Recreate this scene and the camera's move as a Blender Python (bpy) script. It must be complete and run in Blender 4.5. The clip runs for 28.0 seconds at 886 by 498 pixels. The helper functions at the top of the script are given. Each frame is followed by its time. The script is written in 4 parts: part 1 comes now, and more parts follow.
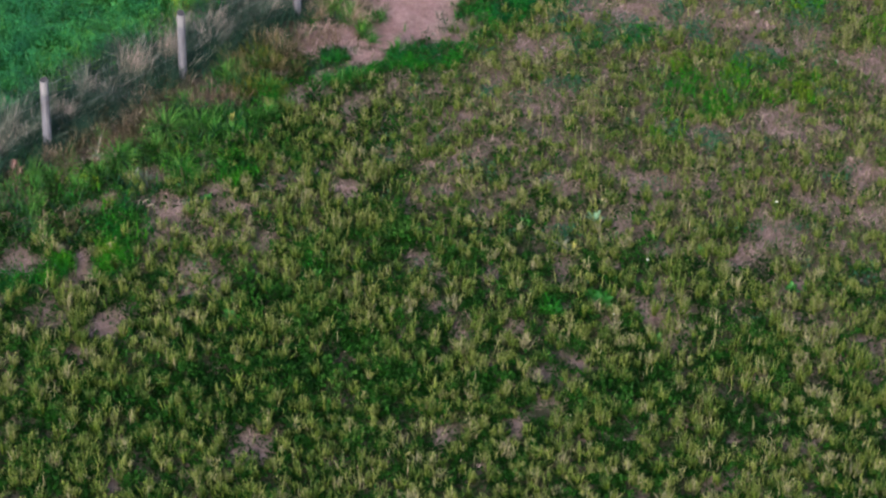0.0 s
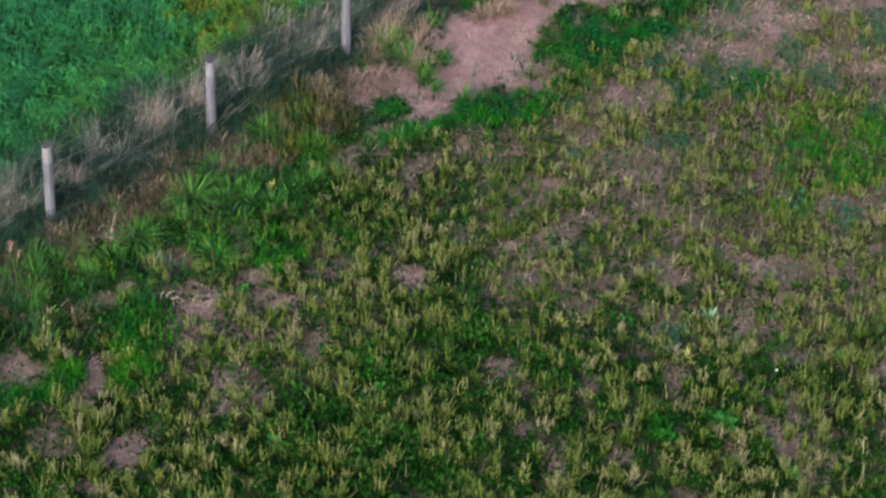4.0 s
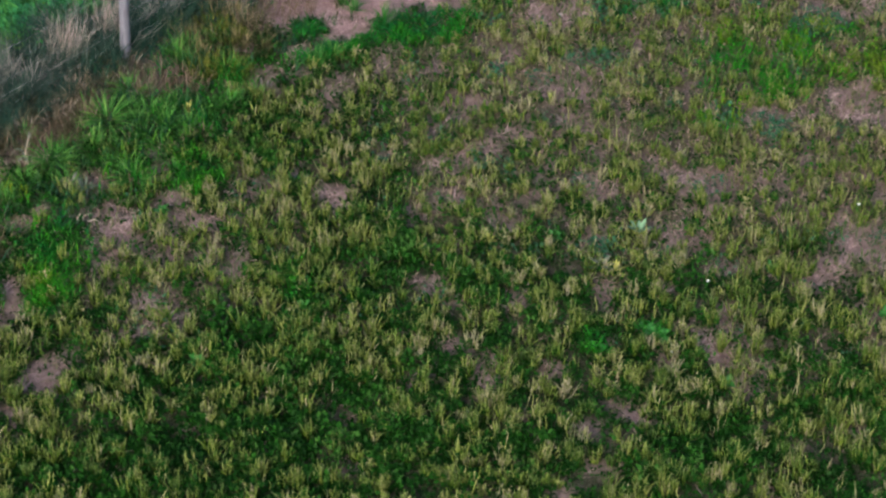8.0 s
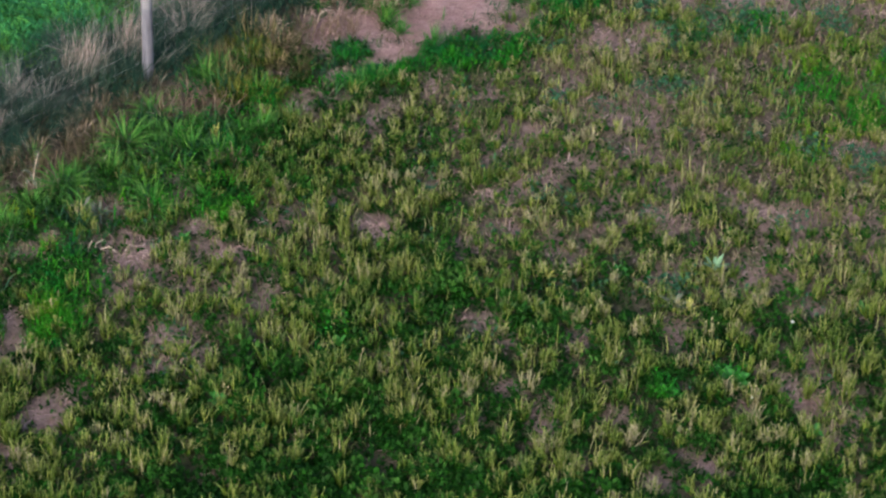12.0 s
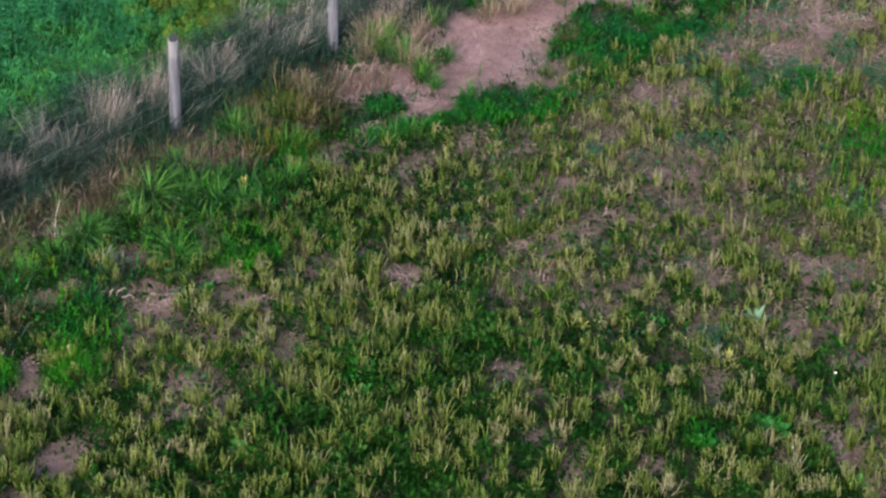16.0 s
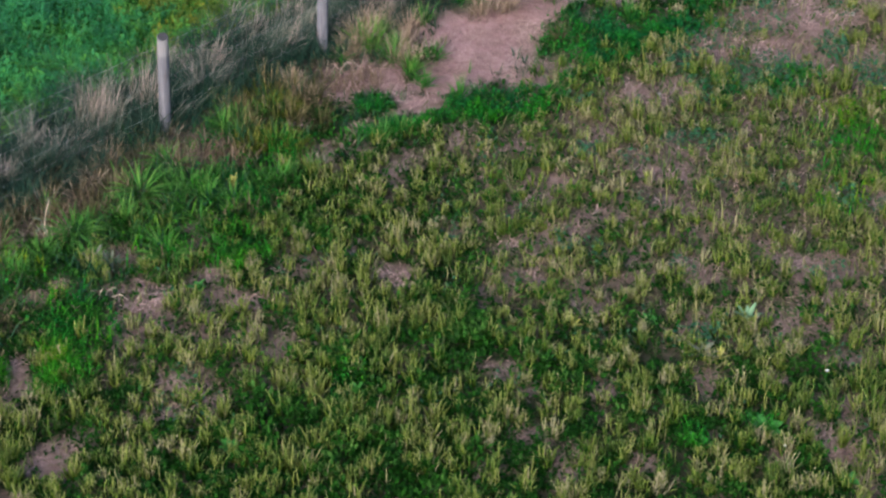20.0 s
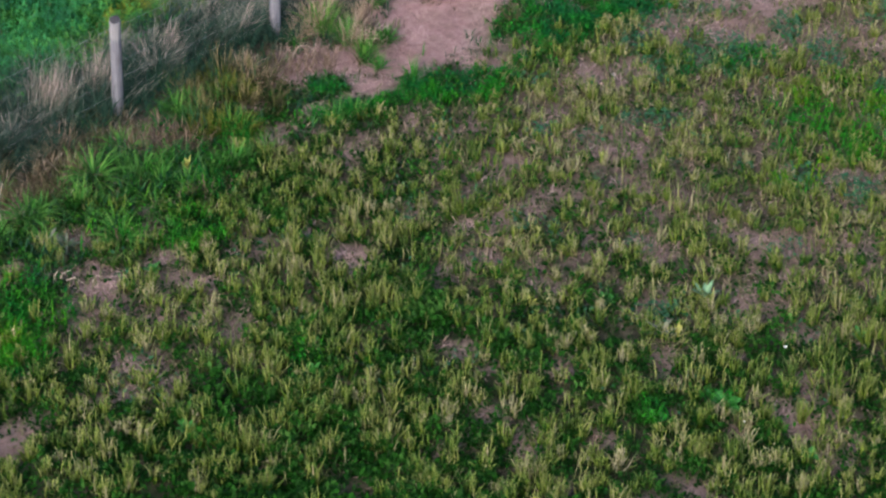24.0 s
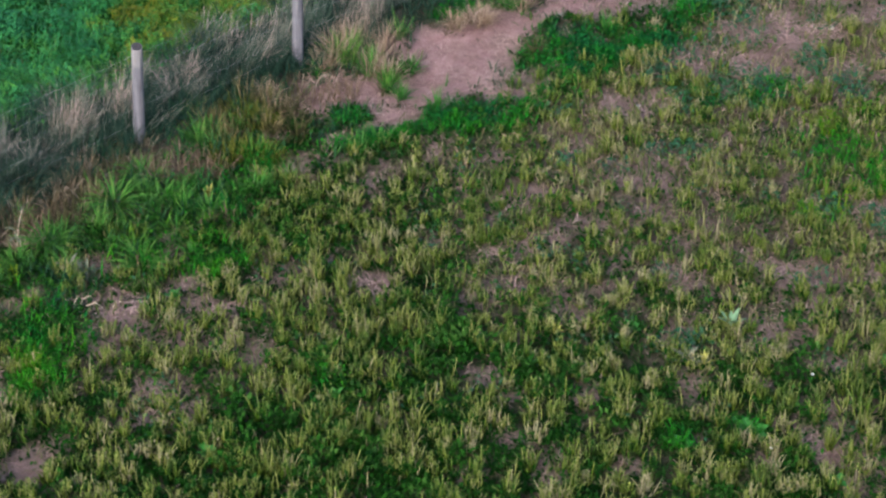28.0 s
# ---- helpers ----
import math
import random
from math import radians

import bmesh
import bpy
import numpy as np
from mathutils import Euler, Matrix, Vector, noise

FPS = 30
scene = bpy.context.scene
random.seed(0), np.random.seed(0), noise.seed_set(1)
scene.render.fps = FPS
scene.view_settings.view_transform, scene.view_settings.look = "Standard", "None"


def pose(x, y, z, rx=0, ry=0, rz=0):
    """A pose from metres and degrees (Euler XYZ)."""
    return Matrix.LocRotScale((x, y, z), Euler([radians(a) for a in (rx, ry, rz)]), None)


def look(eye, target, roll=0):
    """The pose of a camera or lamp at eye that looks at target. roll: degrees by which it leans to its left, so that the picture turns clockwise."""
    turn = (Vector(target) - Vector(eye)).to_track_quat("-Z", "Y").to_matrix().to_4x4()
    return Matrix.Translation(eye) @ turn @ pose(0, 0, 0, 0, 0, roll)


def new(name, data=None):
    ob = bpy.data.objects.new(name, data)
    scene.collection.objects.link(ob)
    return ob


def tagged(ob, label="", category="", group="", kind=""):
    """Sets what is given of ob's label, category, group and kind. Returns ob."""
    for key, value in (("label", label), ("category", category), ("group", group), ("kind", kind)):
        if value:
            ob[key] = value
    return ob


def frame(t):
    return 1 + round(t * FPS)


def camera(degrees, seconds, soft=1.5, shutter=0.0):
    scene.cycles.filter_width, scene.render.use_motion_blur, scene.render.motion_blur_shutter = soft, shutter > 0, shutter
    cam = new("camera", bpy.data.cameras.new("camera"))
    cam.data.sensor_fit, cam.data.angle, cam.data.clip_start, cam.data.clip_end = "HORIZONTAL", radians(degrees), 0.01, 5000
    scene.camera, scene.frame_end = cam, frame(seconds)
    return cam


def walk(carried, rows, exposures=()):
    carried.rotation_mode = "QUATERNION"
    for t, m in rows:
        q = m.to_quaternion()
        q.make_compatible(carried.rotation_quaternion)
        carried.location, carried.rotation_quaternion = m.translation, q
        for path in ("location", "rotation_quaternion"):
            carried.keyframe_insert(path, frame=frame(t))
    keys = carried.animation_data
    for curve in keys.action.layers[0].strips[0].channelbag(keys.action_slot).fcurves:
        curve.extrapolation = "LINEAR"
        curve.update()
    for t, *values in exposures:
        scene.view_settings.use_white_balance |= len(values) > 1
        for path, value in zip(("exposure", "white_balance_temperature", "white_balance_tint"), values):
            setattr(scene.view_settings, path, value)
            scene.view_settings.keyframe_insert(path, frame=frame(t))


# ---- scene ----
cam = camera(16.0, 28.0, soft=2.5, shutter=0.5)
PATH = [
    (0, (1.358, -42.129, 29.799), (1.334, -40.595, 28.516), 1.6),
    (0.5, (1.337, -41.548, 29.759), (1.313, -40.017, 28.472), 1.6),
    (1, (1.327, -40.455, 29.593), (1.298, -38.926, 28.305), 1.5),
    (1.5, (1.256, -39.027, 29.247), (1.22, -37.502, 27.954), 1.5),
    (2, (1.211, -37.622, 28.789), (1.166, -36.108, 27.484), 1.4),
    (2.5, (0.969, -36.255, 28.449), (0.922, -34.758, 27.124), 1.5),
    (4.5, (-0.544, -34.392, 26.046), (-0.539, -32.9, 24.714), 2.5),
    (5, (-0.658, -34.422, 25.809), (-0.655, -32.933, 24.474), 2.5),
    (5.5, (-0.597, -34.518, 25.765), (-0.561, -33.027, 24.432), 2.6),
    (6, (-0.723, -34.53, 25.848), (-0.652, -33.041, 24.515), 3.0),
    (6.5, (-0.636, -34.518, 25.876), (-0.57, -33.028, 24.543), 2.9),
    (7, (-0.501, -34.548, 25.8), (-0.442, -33.056, 24.469), 2.7),
    (7.5, (-0.417, -34.556, 25.523), (-0.361, -33.063, 24.193), 2.7),
    (8, (-0.377, -34.529, 25.257), (-0.323, -33.035, 23.929), 2.7),
    (8.5, (-0.258, -34.432, 25.012), (-0.211, -32.936, 23.686), 2.6),
    (9, (-0.262, -34.247, 24.786), (-0.214, -32.742, 23.469), 2.6),
    (9.5, (-0.207, -33.981, 24.443), (-0.163, -32.468, 23.136), 2.6),
    (10, (-0.197, -33.711, 23.913), (-0.164, -32.187, 22.618), 2.5),
    (10.5, (-0.223, -33.423, 23.388), (-0.195, -31.89, 22.103), 2.5),
    (11, (-0.241, -33.054, 22.851), (-0.216, -31.512, 21.577), 2.5),
    (11.5, (-0.307, -32.652, 22.266), (-0.282, -31.102, 21.003), 2.6),
    (13.5, (0.023, -32.433, 19.752), (0.012, -30.82, 18.569), 2.0),
    (14, (0.066, -32.459, 19.763), (0.05, -30.839, 18.591), 1.9),
    (14.5, (0.148, -32.469, 19.79), (0.125, -30.843, 18.626), 1.8),
    (15, (0.178, -32.467, 19.82), (0.153, -30.841, 18.657), 1.8),
    (15.5, (0.199, -32.447, 19.897), (0.172, -30.821, 18.731), 1.7),
    (16, (0.213, -32.407, 19.891), (0.183, -30.782, 18.727), 1.7),
    (16.5, (0.203, -32.373, 19.937), (0.172, -30.749, 18.771), 1.7),
    (17, (0.226, -32.372, 19.946), (0.191, -30.748, 18.779), 1.7),
    (17.5, (0.232, -32.349, 19.929), (0.195, -30.726, 18.762), 1.7),
    (18, (0.217, -32.349, 19.914), (0.192, -30.725, 18.748), 1.7),
    (18.5, (0.226, -32.337, 19.887), (0.207, -30.712, 18.721), 1.7),
    (19, (0.19, -32.338, 19.9), (0.171, -30.714, 18.733), 1.7),
    (19.5, (0.205, -32.341, 19.851), (0.183, -30.716, 18.686), 1.7),
    (20, (0.178, -32.343, 19.846), (0.156, -30.718, 18.681), 1.7),
    (20.5, (0.183, -32.343, 19.841), (0.16, -30.718, 18.675), 1.7),
    (21, (0.203, -32.343, 19.791), (0.177, -30.717, 18.627), 1.7),
    (21.5, (0.196, -32.364, 19.751), (0.172, -30.737, 18.588), 1.7),
    (22, (0.174, -32.373, 19.783), (0.18, -30.746, 18.62), 1.8),
    (22.5, (0.134, -32.38, 19.77), (0.148, -30.752, 18.608), 1.9),
    (24.5, (0.069, -32.431, 19.423), (0.08, -30.801, 18.265), 1.9),
    (25, (0.048, -32.435, 19.346), (0.058, -30.803, 18.19), 1.9),
    (25.5, (0.028, -32.441, 19.328), (0.038, -30.808, 18.173), 2.0),
    (26, (0.077, -32.415, 19.307), (0.082, -30.78, 18.154), 1.9),
    (26.5, (0.064, -32.428, 19.272), (0.068, -30.789, 18.127), 1.9),
    (27, (0.073, -32.421, 19.174), (0.075, -30.775, 18.038), 1.9),
    (27.5, (0.049, -32.445, 19.051), (0.051, -30.794, 17.923), 1.9),
    (28, (0.008, -32.492, 18.903), (0.009, -30.834, 17.784), 1.9),
]
walk(cam, [(t, look(eye, target, roll)) for t, eye, target, roll in PATH], [(0, 1.0, 6780, 9), (12, 1.0, 6740, 9), (28, 1.0, 6600, 9)])

# ---- light ----
world = bpy.data.worlds.new("overcast_sky")
scene.world = world
world.use_nodes = True
wn = world.node_tree
sky = wn.nodes.new("ShaderNodeTexSky")
sky.sky_type = "NISHITA"
sky.sun_disc = False
sky.sun_elevation = radians(27)
sky.sun_rotation = radians(206)
sky.dust_density = 3.0
wn.links.new(sky.outputs["Color"], wn.nodes["Background"].inputs["Color"])
wn.nodes["Background"].inputs["Strength"].default_value = 0.15
sun = new("sun", bpy.data.lights.new("sun", "SUN"))
sun.data.energy = 1.5
sun.data.angle = radians(28)
sun.data.color = (1.0, 0.945, 0.92)
sun.matrix_world = look((-13, -26, 15), (0, 0, 0))

# ---- plan: the fence runs through P with direction D; s is the distance from it into the cropped field ----
PX, PY = -3.39, -2.58
DX, DY = 0.701, 0.713
NX, NY = 0.713, -0.701

# patches: x, y, half length, half width, turn in degrees
SANDY = [(0.14, -0.5, 1.35, 0.58, 48), (-0.40, -1.4, 0.5, 0.34, 50), (0.15, -1.15, 0.35, 0.28, 40), (-0.95, -1.15, 0.22, 0.16, 30), (0.75, 0.3, 0.6, 0.36, 40), (1.3, 0.72, 0.4, 0.22, 40), (-0.1, -0.16, 0.5, 0.4, 40)]
SANDY_WEAK = [(-1.05, -1.37, 0.6, 0.42, 35), (-0.6, -1.78, 0.5, 0.3, 30), (0.75, -1.0, 0.6, 0.3, 37), (1.5, 0.8, 0.6, 0.35, 40)]
SOIL_FAR = [(3.98, 0.36, 1.24, 0.55, 50), (4.69, 1.33, 0.83, 0.43, 20), (5.94, 0.5, 0.64, 0.35, 20), (5.48, -0.5, 0.51, 0.38, 4),
            (5.85, -3.25, 0.5, 0.34, 4), (7.4, -1.6, 0.38, 0.45, 4), (2.25, -1.35, 0.4, 0.2, 20), (3.6, -0.45, 0.5, 0.35, 10),
            (4.83, -3.62, 0.35, 0.29, 4), (7.13, -4.31, 0.39, 0.28, 3), (6.11, -2.88, 0.22, 0.22, 4), (2.94, -0.36, 0.37, 0.3, 4),
            (5.84, -1.23, 0.25, 0.25, 4), (2.3, 0.95, 0.5, 0.34, 20), (5.1, 1.75, 0.7, 0.3, 10), (5.45, 0.95, 0.35, 0.3, 4), (3.7, 0.1, 0.5, 0.3, 30), (1.75, 0.75, 0.4, 0.28, 40)]
SOIL_MID = [(2.16, -2.93, 0.34, 0.3, 4), (-0.66, -3.01, 0.26, 0.26, 4), (-1.57, -2.74, 0.28, 0.17, 4), (-1.2, -2.32, 0.26, 0.15, 8),
            (2.56, -4.98, 0.19, 0.27, 4), (1.52, -7.01, 0.16, 0.18, 4), (0.52, -4.49, 0.24, 0.22, 4), (-0.73, -5.2, 0.21, 0.24, 4),
            (3.89, -4.76, 0.46, 0.36, 39), (7.17, -5.33, 0.34, 0.34, 4), (5.35, -6.26, 0.45, 0.22, 42), (3.95, -7.8, 0.32, 0.36, 4)]
SOIL_VERGE = [(-4.52, -5.82, 0.16, 0.16, 4), (-4.24, -5.66, 0.15, 0.12, 4), (-3.3, -5.55, 0.25, 0.15, 4), (-4.85, -4.8, 0.16, 0.14, 4), (-5.0, -5.05, 0.2, 0.1, 4),
              (-2.85, -4.75, 0.18, 0.14, 4), (-2.75, -7.27, 0.31, 0.24, 4), (-4.42, -7.1, 0.16, 0.34, 4), (-5.4, -7.19, 0.3, 0.28, 4), (-3.36, -5.9, 0.35, 0.36, 4),
              (-3.7, -5.05, 0.28, 0.17, 4), (-2.32, -5.77, 0.4, 0.2, 4), (-3.0, -4.46, 0.18, 0.14, 4), (-2.77, -4.92, 0.2, 0.14, 4), (-1.51, -3.2, 0.2, 0.14, 4), (-2.6, -5.25, 0.2, 0.15, 4), (-1.4, -1.62, 0.42, 0.2, 30)]
SOIL_NEAR = [(2.73, -8.9, 0.26, 0.28, 4), (-4.87, -8.24, 0.29, 0.24, 4), (1.15, -8.33, 0.22, 0.26, 4), (-3.96, -8.59, 0.3, 0.24, 4),
             (0.7, -7.85, 0.18, 0.2, 4), (7.08, -8.27, 0.32, 0.25, 3), (-1.64, -10.86, 0.31, 0.34, 3), (5.9, -5.95, 0.3, 0.2, 40), (1.93, -8.19, 0.14, 0.16, 4)]
# half-open soil, dulled by low growth and old straw
SOIL_DULL = [(-1.83, -6.66, 0.34, 0.3, 4), (-1.72, -5.02, 0.26, 0.22, 4), (0.5, -5.4, 0.3, 0.22, 4), (-4.61, -7.65, 0.18, 0.18, 4), (-3.64, -8.13, 0.18, 0.18, 4),
             (1.51, -2.59, 0.22, 0.2, 4), (0.82, -3.49, 0.28, 0.22, 4), (2.54, -2.63, 0.4, 0.23, 4), (4.08, -3.08, 0.12, 0.23, 4), (3.4, -5.86, 0.3, 0.28, 4), (0.54, -5.26, 0.3, 0.18, 4), (-3.2, -6.3, 0.5, 0.28, 4), (-2.35, -6.2, 0.4, 0.25, 4), (-2.9, -5.75, 0.3, 0.3, 4)]
# low green weeds stand thick here and the cereal is sparse
WEEDY = [(-1.2, -8.0, 1.4, 0.95, 4), (-1.6, -9.6, 1.7, 1.1, 4), (0.08, -6.19, 0.38, 0.49, 4), (-0.9, -6.9, 0.35, 0.55, 4), (1.26, -6.78, 0.3, 0.36, 4),
         (-2.41, -4.75, 0.3, 0.37, 4), (0.9, -9.6, 0.8, 0.5, 4), (3.3, -9.7, 0.9, 0.4, 4), (-3.6, -10.2, 0.8, 0.6, 4), (5.4, -8.6, 0.6, 0.4, 4)]
# flat teal herbs
HERBS = [(3.5, -0.95, 0.5, 0.36, 4), (2.53, -0.59, 0.22, 0.22, 4), (1.32, -1.67, 0.18, 0.14, 4), (2.56, -6.02, 0.26, 0.2, 4), (3.91, 1.42, 0.35, 0.4, 4),
         (4.31, -0.25, 0.14, 0.24, 4), (4.71, -0.9, 0.22, 0.26, 4), (5.58, -0.02, 0.42, 0.2, 4), (6.44, 0.25, 0.36, 0.7, 4), (5.59, -1.57, 0.33, 0.26, 4),
         (4.19, -3.52, 0.2, 0.22, 4), (4.79, -3.72, 0.28, 0.2, 4), (5.6, 0.47, 0.17, 0.2, 4), (3.3, 1.02, 0.35, 0.4, 4), (2.65, -2.38, 0.28, 0.18, 4), (1.34, -2.72, 0.15, 0.17, 4)]
LUSH = [(1.27, -0.39, 0.76, 0.6, 34), (2.24, -0.05, 0.5, 0.3, 27), (0.2, -1.85, 0.72, 0.34, 20),
        (2.79, 0.72, 0.24, 0.34, 4), (0.08, 0.6, 0.38, 0.25, 40), (0.71, 1.05, 0.3, 0.28, 10), (-4.66, -5.6, 0.38, 0.34, 3), (-3.98, -6.06, 0.42, 0.43, 3),
        (-4.07, -6.85, 0.26, 0.6, 3), (-5.25, -7.68, 0.37, 0.36, 3), (-4.82, -7.21, 0.33, 0.2, 3), (-2.4, -4.9, 0.36, 0.37, 4),
        (-3.19, -4.8, 0.4, 0.36, 4), (-2.57, -3.7, 0.42, 0.5, 4), (-0.75, -2.3, 0.4, 0.22, 20), (0.45, -1.62, 0.35, 0.2, 35)]
LUSH_WEAK = [(5.0, -2.72, 0.5, 0.36, 4), (4.42, -2.35, 0.47, 0.55, 4), (4.2, -3.55, 0.25, 0.2, 4), (6.45, -2.13, 0.42, 0.38, 4),
             (5.82, -1.62, 0.27, 0.2, 4), (6.5, 0.1, 0.4, 0.34, 4), (3.68, -0.98, 0.42, 0.3, 4), (4.78, -1.6, 0.27, 0.3, 4),
             (7.6, -0.7, 0.25, 0.34, 4), (6.24, 1.23, 0.52, 0.44, 4), (-1.98, -2.95, 0.53, 0.3, 34), (-1.07, -1.95, 0.35, 0.22, 4), (-1.05, -7.03, 0.2, 0.4, 4),
             (2.4, -7.8, 0.16, 0.18, 4), (3.15, -7.6, 0.12, 0.13, 4), (-2.9, -4.2, 0.5, 0.3, 20), (5.3, -2.0, 0.3, 0.5, 30), (5.9, -2.4, 0.35, 0.25, 10), (2.9, -1.3, 0.3, 0.2, 20)]
YELLOW = [(-3.2, -0.1, 0.75, 0.75, 30), (-2.5, 0.45, 0.85, 0.7, 40), (-1.75, 0.95, 0.9, 0.6, 48), (-0.9, 1.7, 0.9, 0.5, 48), (-0.2, 2.6, 0.8, 0.5, 48)]
YELLOW_WEAK = [(-4.8, -2.6, 1.1, 0.5, 48), (-3.75, -1.3, 0.5, 0.35, 48)]
THATCH = [(-2.72, -3.12, 0.42, 0.24, 20), (-4.16, -4.08, 0.25, 0.22, 0), (-4.5, -4.35, 0.25, 0.18, 0), (-1.25, -1.45, 0.4, 0.18, 20), (-5.0, -4.9, 0.2, 0.2, 0)]
LIME = [(-4.62, -5.4, 0.4, 0.2, 10), (-4.16, -5.31, 0.3, 0.15, 10), (-2.6, -4.3, 0.3, 0.2, 20)]
BROWN = [(-2.72, -3.12, 0.42, 0.24, 20), (-4.16, -4.08, 0.25, 0.25, 0), (-4.45, -4.4, 0.25, 0.2, 0), (-1.43, -1.58, 0.4, 0.26, 30), (-4.23, -3.9, 0.3, 0.33, 30), (-1.95, -2.05, 0.25, 0.2, 40), (-4.6, -4.75, 0.3, 0.22, 10), (-5.0, -4.3, 0.35, 0.3, 0), (-4.05, -3.35, 0.35, 0.25, 20), (-3.75, -3.15, 0.25, 0.15, 30)]


def lattice(seed):
    return np.random.default_rng(seed).random((64, 64))


def vnoise(x, y, size, seed):
    """Smooth noise from 0 to 1, with grains of the given size in metres."""
    g = lattice(seed)
    u, v = np.asarray(x) / size + 1000.37, np.asarray(y) / size + 1000.71
    i, j = np.floor(u).astype(int), np.floor(v).astype(int)
    a, b = u - i, v - j
    a, b = a * a * (3 - 2 * a), b * b * (3 - 2 * b)
    i0, j0, i1, j1 = i % 64, j % 64, (i + 1) % 64, (j + 1) % 64
    return (g[i0, j0] * (1 - a) + g[i1, j0] * a) * (1 - b) + (g[i0, j1] * (1 - a) + g[i1, j1] * a) * b


def smooth(lo, hi, v):
    t = np.clip((v - lo) / (hi - lo), 0, 1)
    return t * t * (3 - 2 * t)


def fence_s(x, y):
    return (x - PX) * NX + (y - PY) * NY


def fence_t(x, y):
    return (x - PX) * DX + (y - PY) * DY


def zone(x, y, *tables):
    """How far a spot lies in any patch of the tables, 0 to 1, with a ragged edge."""
    best = np.zeros_like(x)
    rag = 0.9 * (vnoise(x, y, 0.13, 5) - 0.5) + 1.0 * (vnoise(x, y, 0.38, 6) - 0.5)
    for cx, cy, rx, ry, turn in [row for table in tables for row in table]:
        c, s = math.cos(radians(turn)), math.sin(radians(turn))
        u, v = ((x - cx) * c + (y - cy) * s) / rx, ((y - cy) * c - (x - cx) * s) / ry
        best = np.maximum(best, 1 - smooth(0.45, 1.45, np.sqrt(u * u + v * v) + rag))
    return best


def sandiness(x, y):
    return np.maximum(zone(x, y, SANDY), 0.72 * zone(x, y, SANDY_WEAK))


def lushness(x, y):
    open_soil = zone(x, y, SOIL_FAR, SOIL_MID, SOIL_VERGE)
    return np.maximum(zone(x, y, LUSH) * (1 - 0.8 * sandiness(x, y)), 0.42 * zone(x, y, LUSH_WEAK)) * (1 - 0.85 * open_soil)


def ground_z(x, y):
    near = np.exp(-((np.hypot(x, y + 4) / 18) ** 4))
    return near * (0.05 * (vnoise(x, y, 1.7, 1) - 0.5) + 0.03 * (vnoise(x, y, 0.35, 2) - 0.5))


def thin(x, y):
    """Where the stand is thin and straw-coloured, with brown soil between: the far right of the field."""
    worn = 0.7 * np.exp(-(((x + 2.7) / 1.5) ** 2 + ((y + 6.3) / 1.2) ** 2))
    return np.maximum(worn, smooth(-2.4, 2.4, (y + 3.2) + 0.55 * (x + 2) + 2.2 * (vnoise(x, y, 0.9, 12) - 0.5)) * smooth(1.6, 2.8, fence_s(x, y)))


def bare(x, y):
    """Open soil: the patches, and gaps in the stand."""
    gaps = smooth(0.52, 0.8, vnoise(x, y, 0.34, 11) + 0.05 * thin(x, y) - 0.085)
    return np.maximum(np.maximum(0.9 * zone(x, y, SOIL_FAR, SOIL_MID, SOIL_VERGE, SOIL_NEAR), 0.7 * zone(x, y, SOIL_DULL)), 0.75 * gaps * (1 - 0.7 * zone(x, y, WEEDY)))


# ---- materials ----
def nodes(name):
    m = bpy.data.materials.new(name)
    m.use_nodes = True
    nt = m.node_tree
    return m, nt, nt.nodes["Principled BSDF"]


def ramp(nt, fac, stops):
    r = nt.nodes.new("ShaderNodeValToRGB")
    el = r.color_ramp.elements
    while len(el) < len(stops):
        el.new(0.5)
    for e, (p, c) in zip(el, stops):
        e.position, e.color = p, (*c, 1)
    nt.links.new(fac, r.inputs[0])
    return r.outputs[0]


def mix(nt, fac, a, b, mode="MIX"):
    m = nt.nodes.new("ShaderNodeMix")
    m.data_type, m.blend_type = "RGBA", mode
    for sock, v in ((m.inputs[0], fac), (m.inputs[6], a), (m.inputs[7], b)):
        if isinstance(v, (int, float)):
            sock.default_value = v
        elif isinstance(v, tuple):
            sock.default_value = (*v, 1)
        else:
            nt.links.new(v, sock)
    return m.outputs[2]


def noise_tex(nt, scale, detail=4.0, rough=0.55, dist=0.0):
    n = nt.nodes.new("ShaderNodeTexNoise")
    n.inputs["Scale"].default_value, n.inputs["Detail"].default_value = scale, detail
    n.inputs["Roughness"].default_value, n.inputs["Distortion"].default_value = rough, dist
    g = nt.nodes.new("ShaderNodeNewGeometry")
    nt.links.new(g.outputs["Position"], n.inputs["Vector"])
    return n.outputs["Fac"]


def attr(nt, name):
    a = nt.nodes.new("ShaderNodeAttribute")
    a.attribute_name = name
    return a.outputs["Fac"]


def bump(nt, bsdf, fac, strength, dist):
    b = nt.nodes.new("ShaderNodeBump")
    b.inputs["Strength"].default_value, b.inputs["Distance"].default_value = strength, dist
    nt.links.new(fac, b.inputs["Height"])
    nt.links.new(b.outputs["Normal"], bsdf.inputs["Normal"])


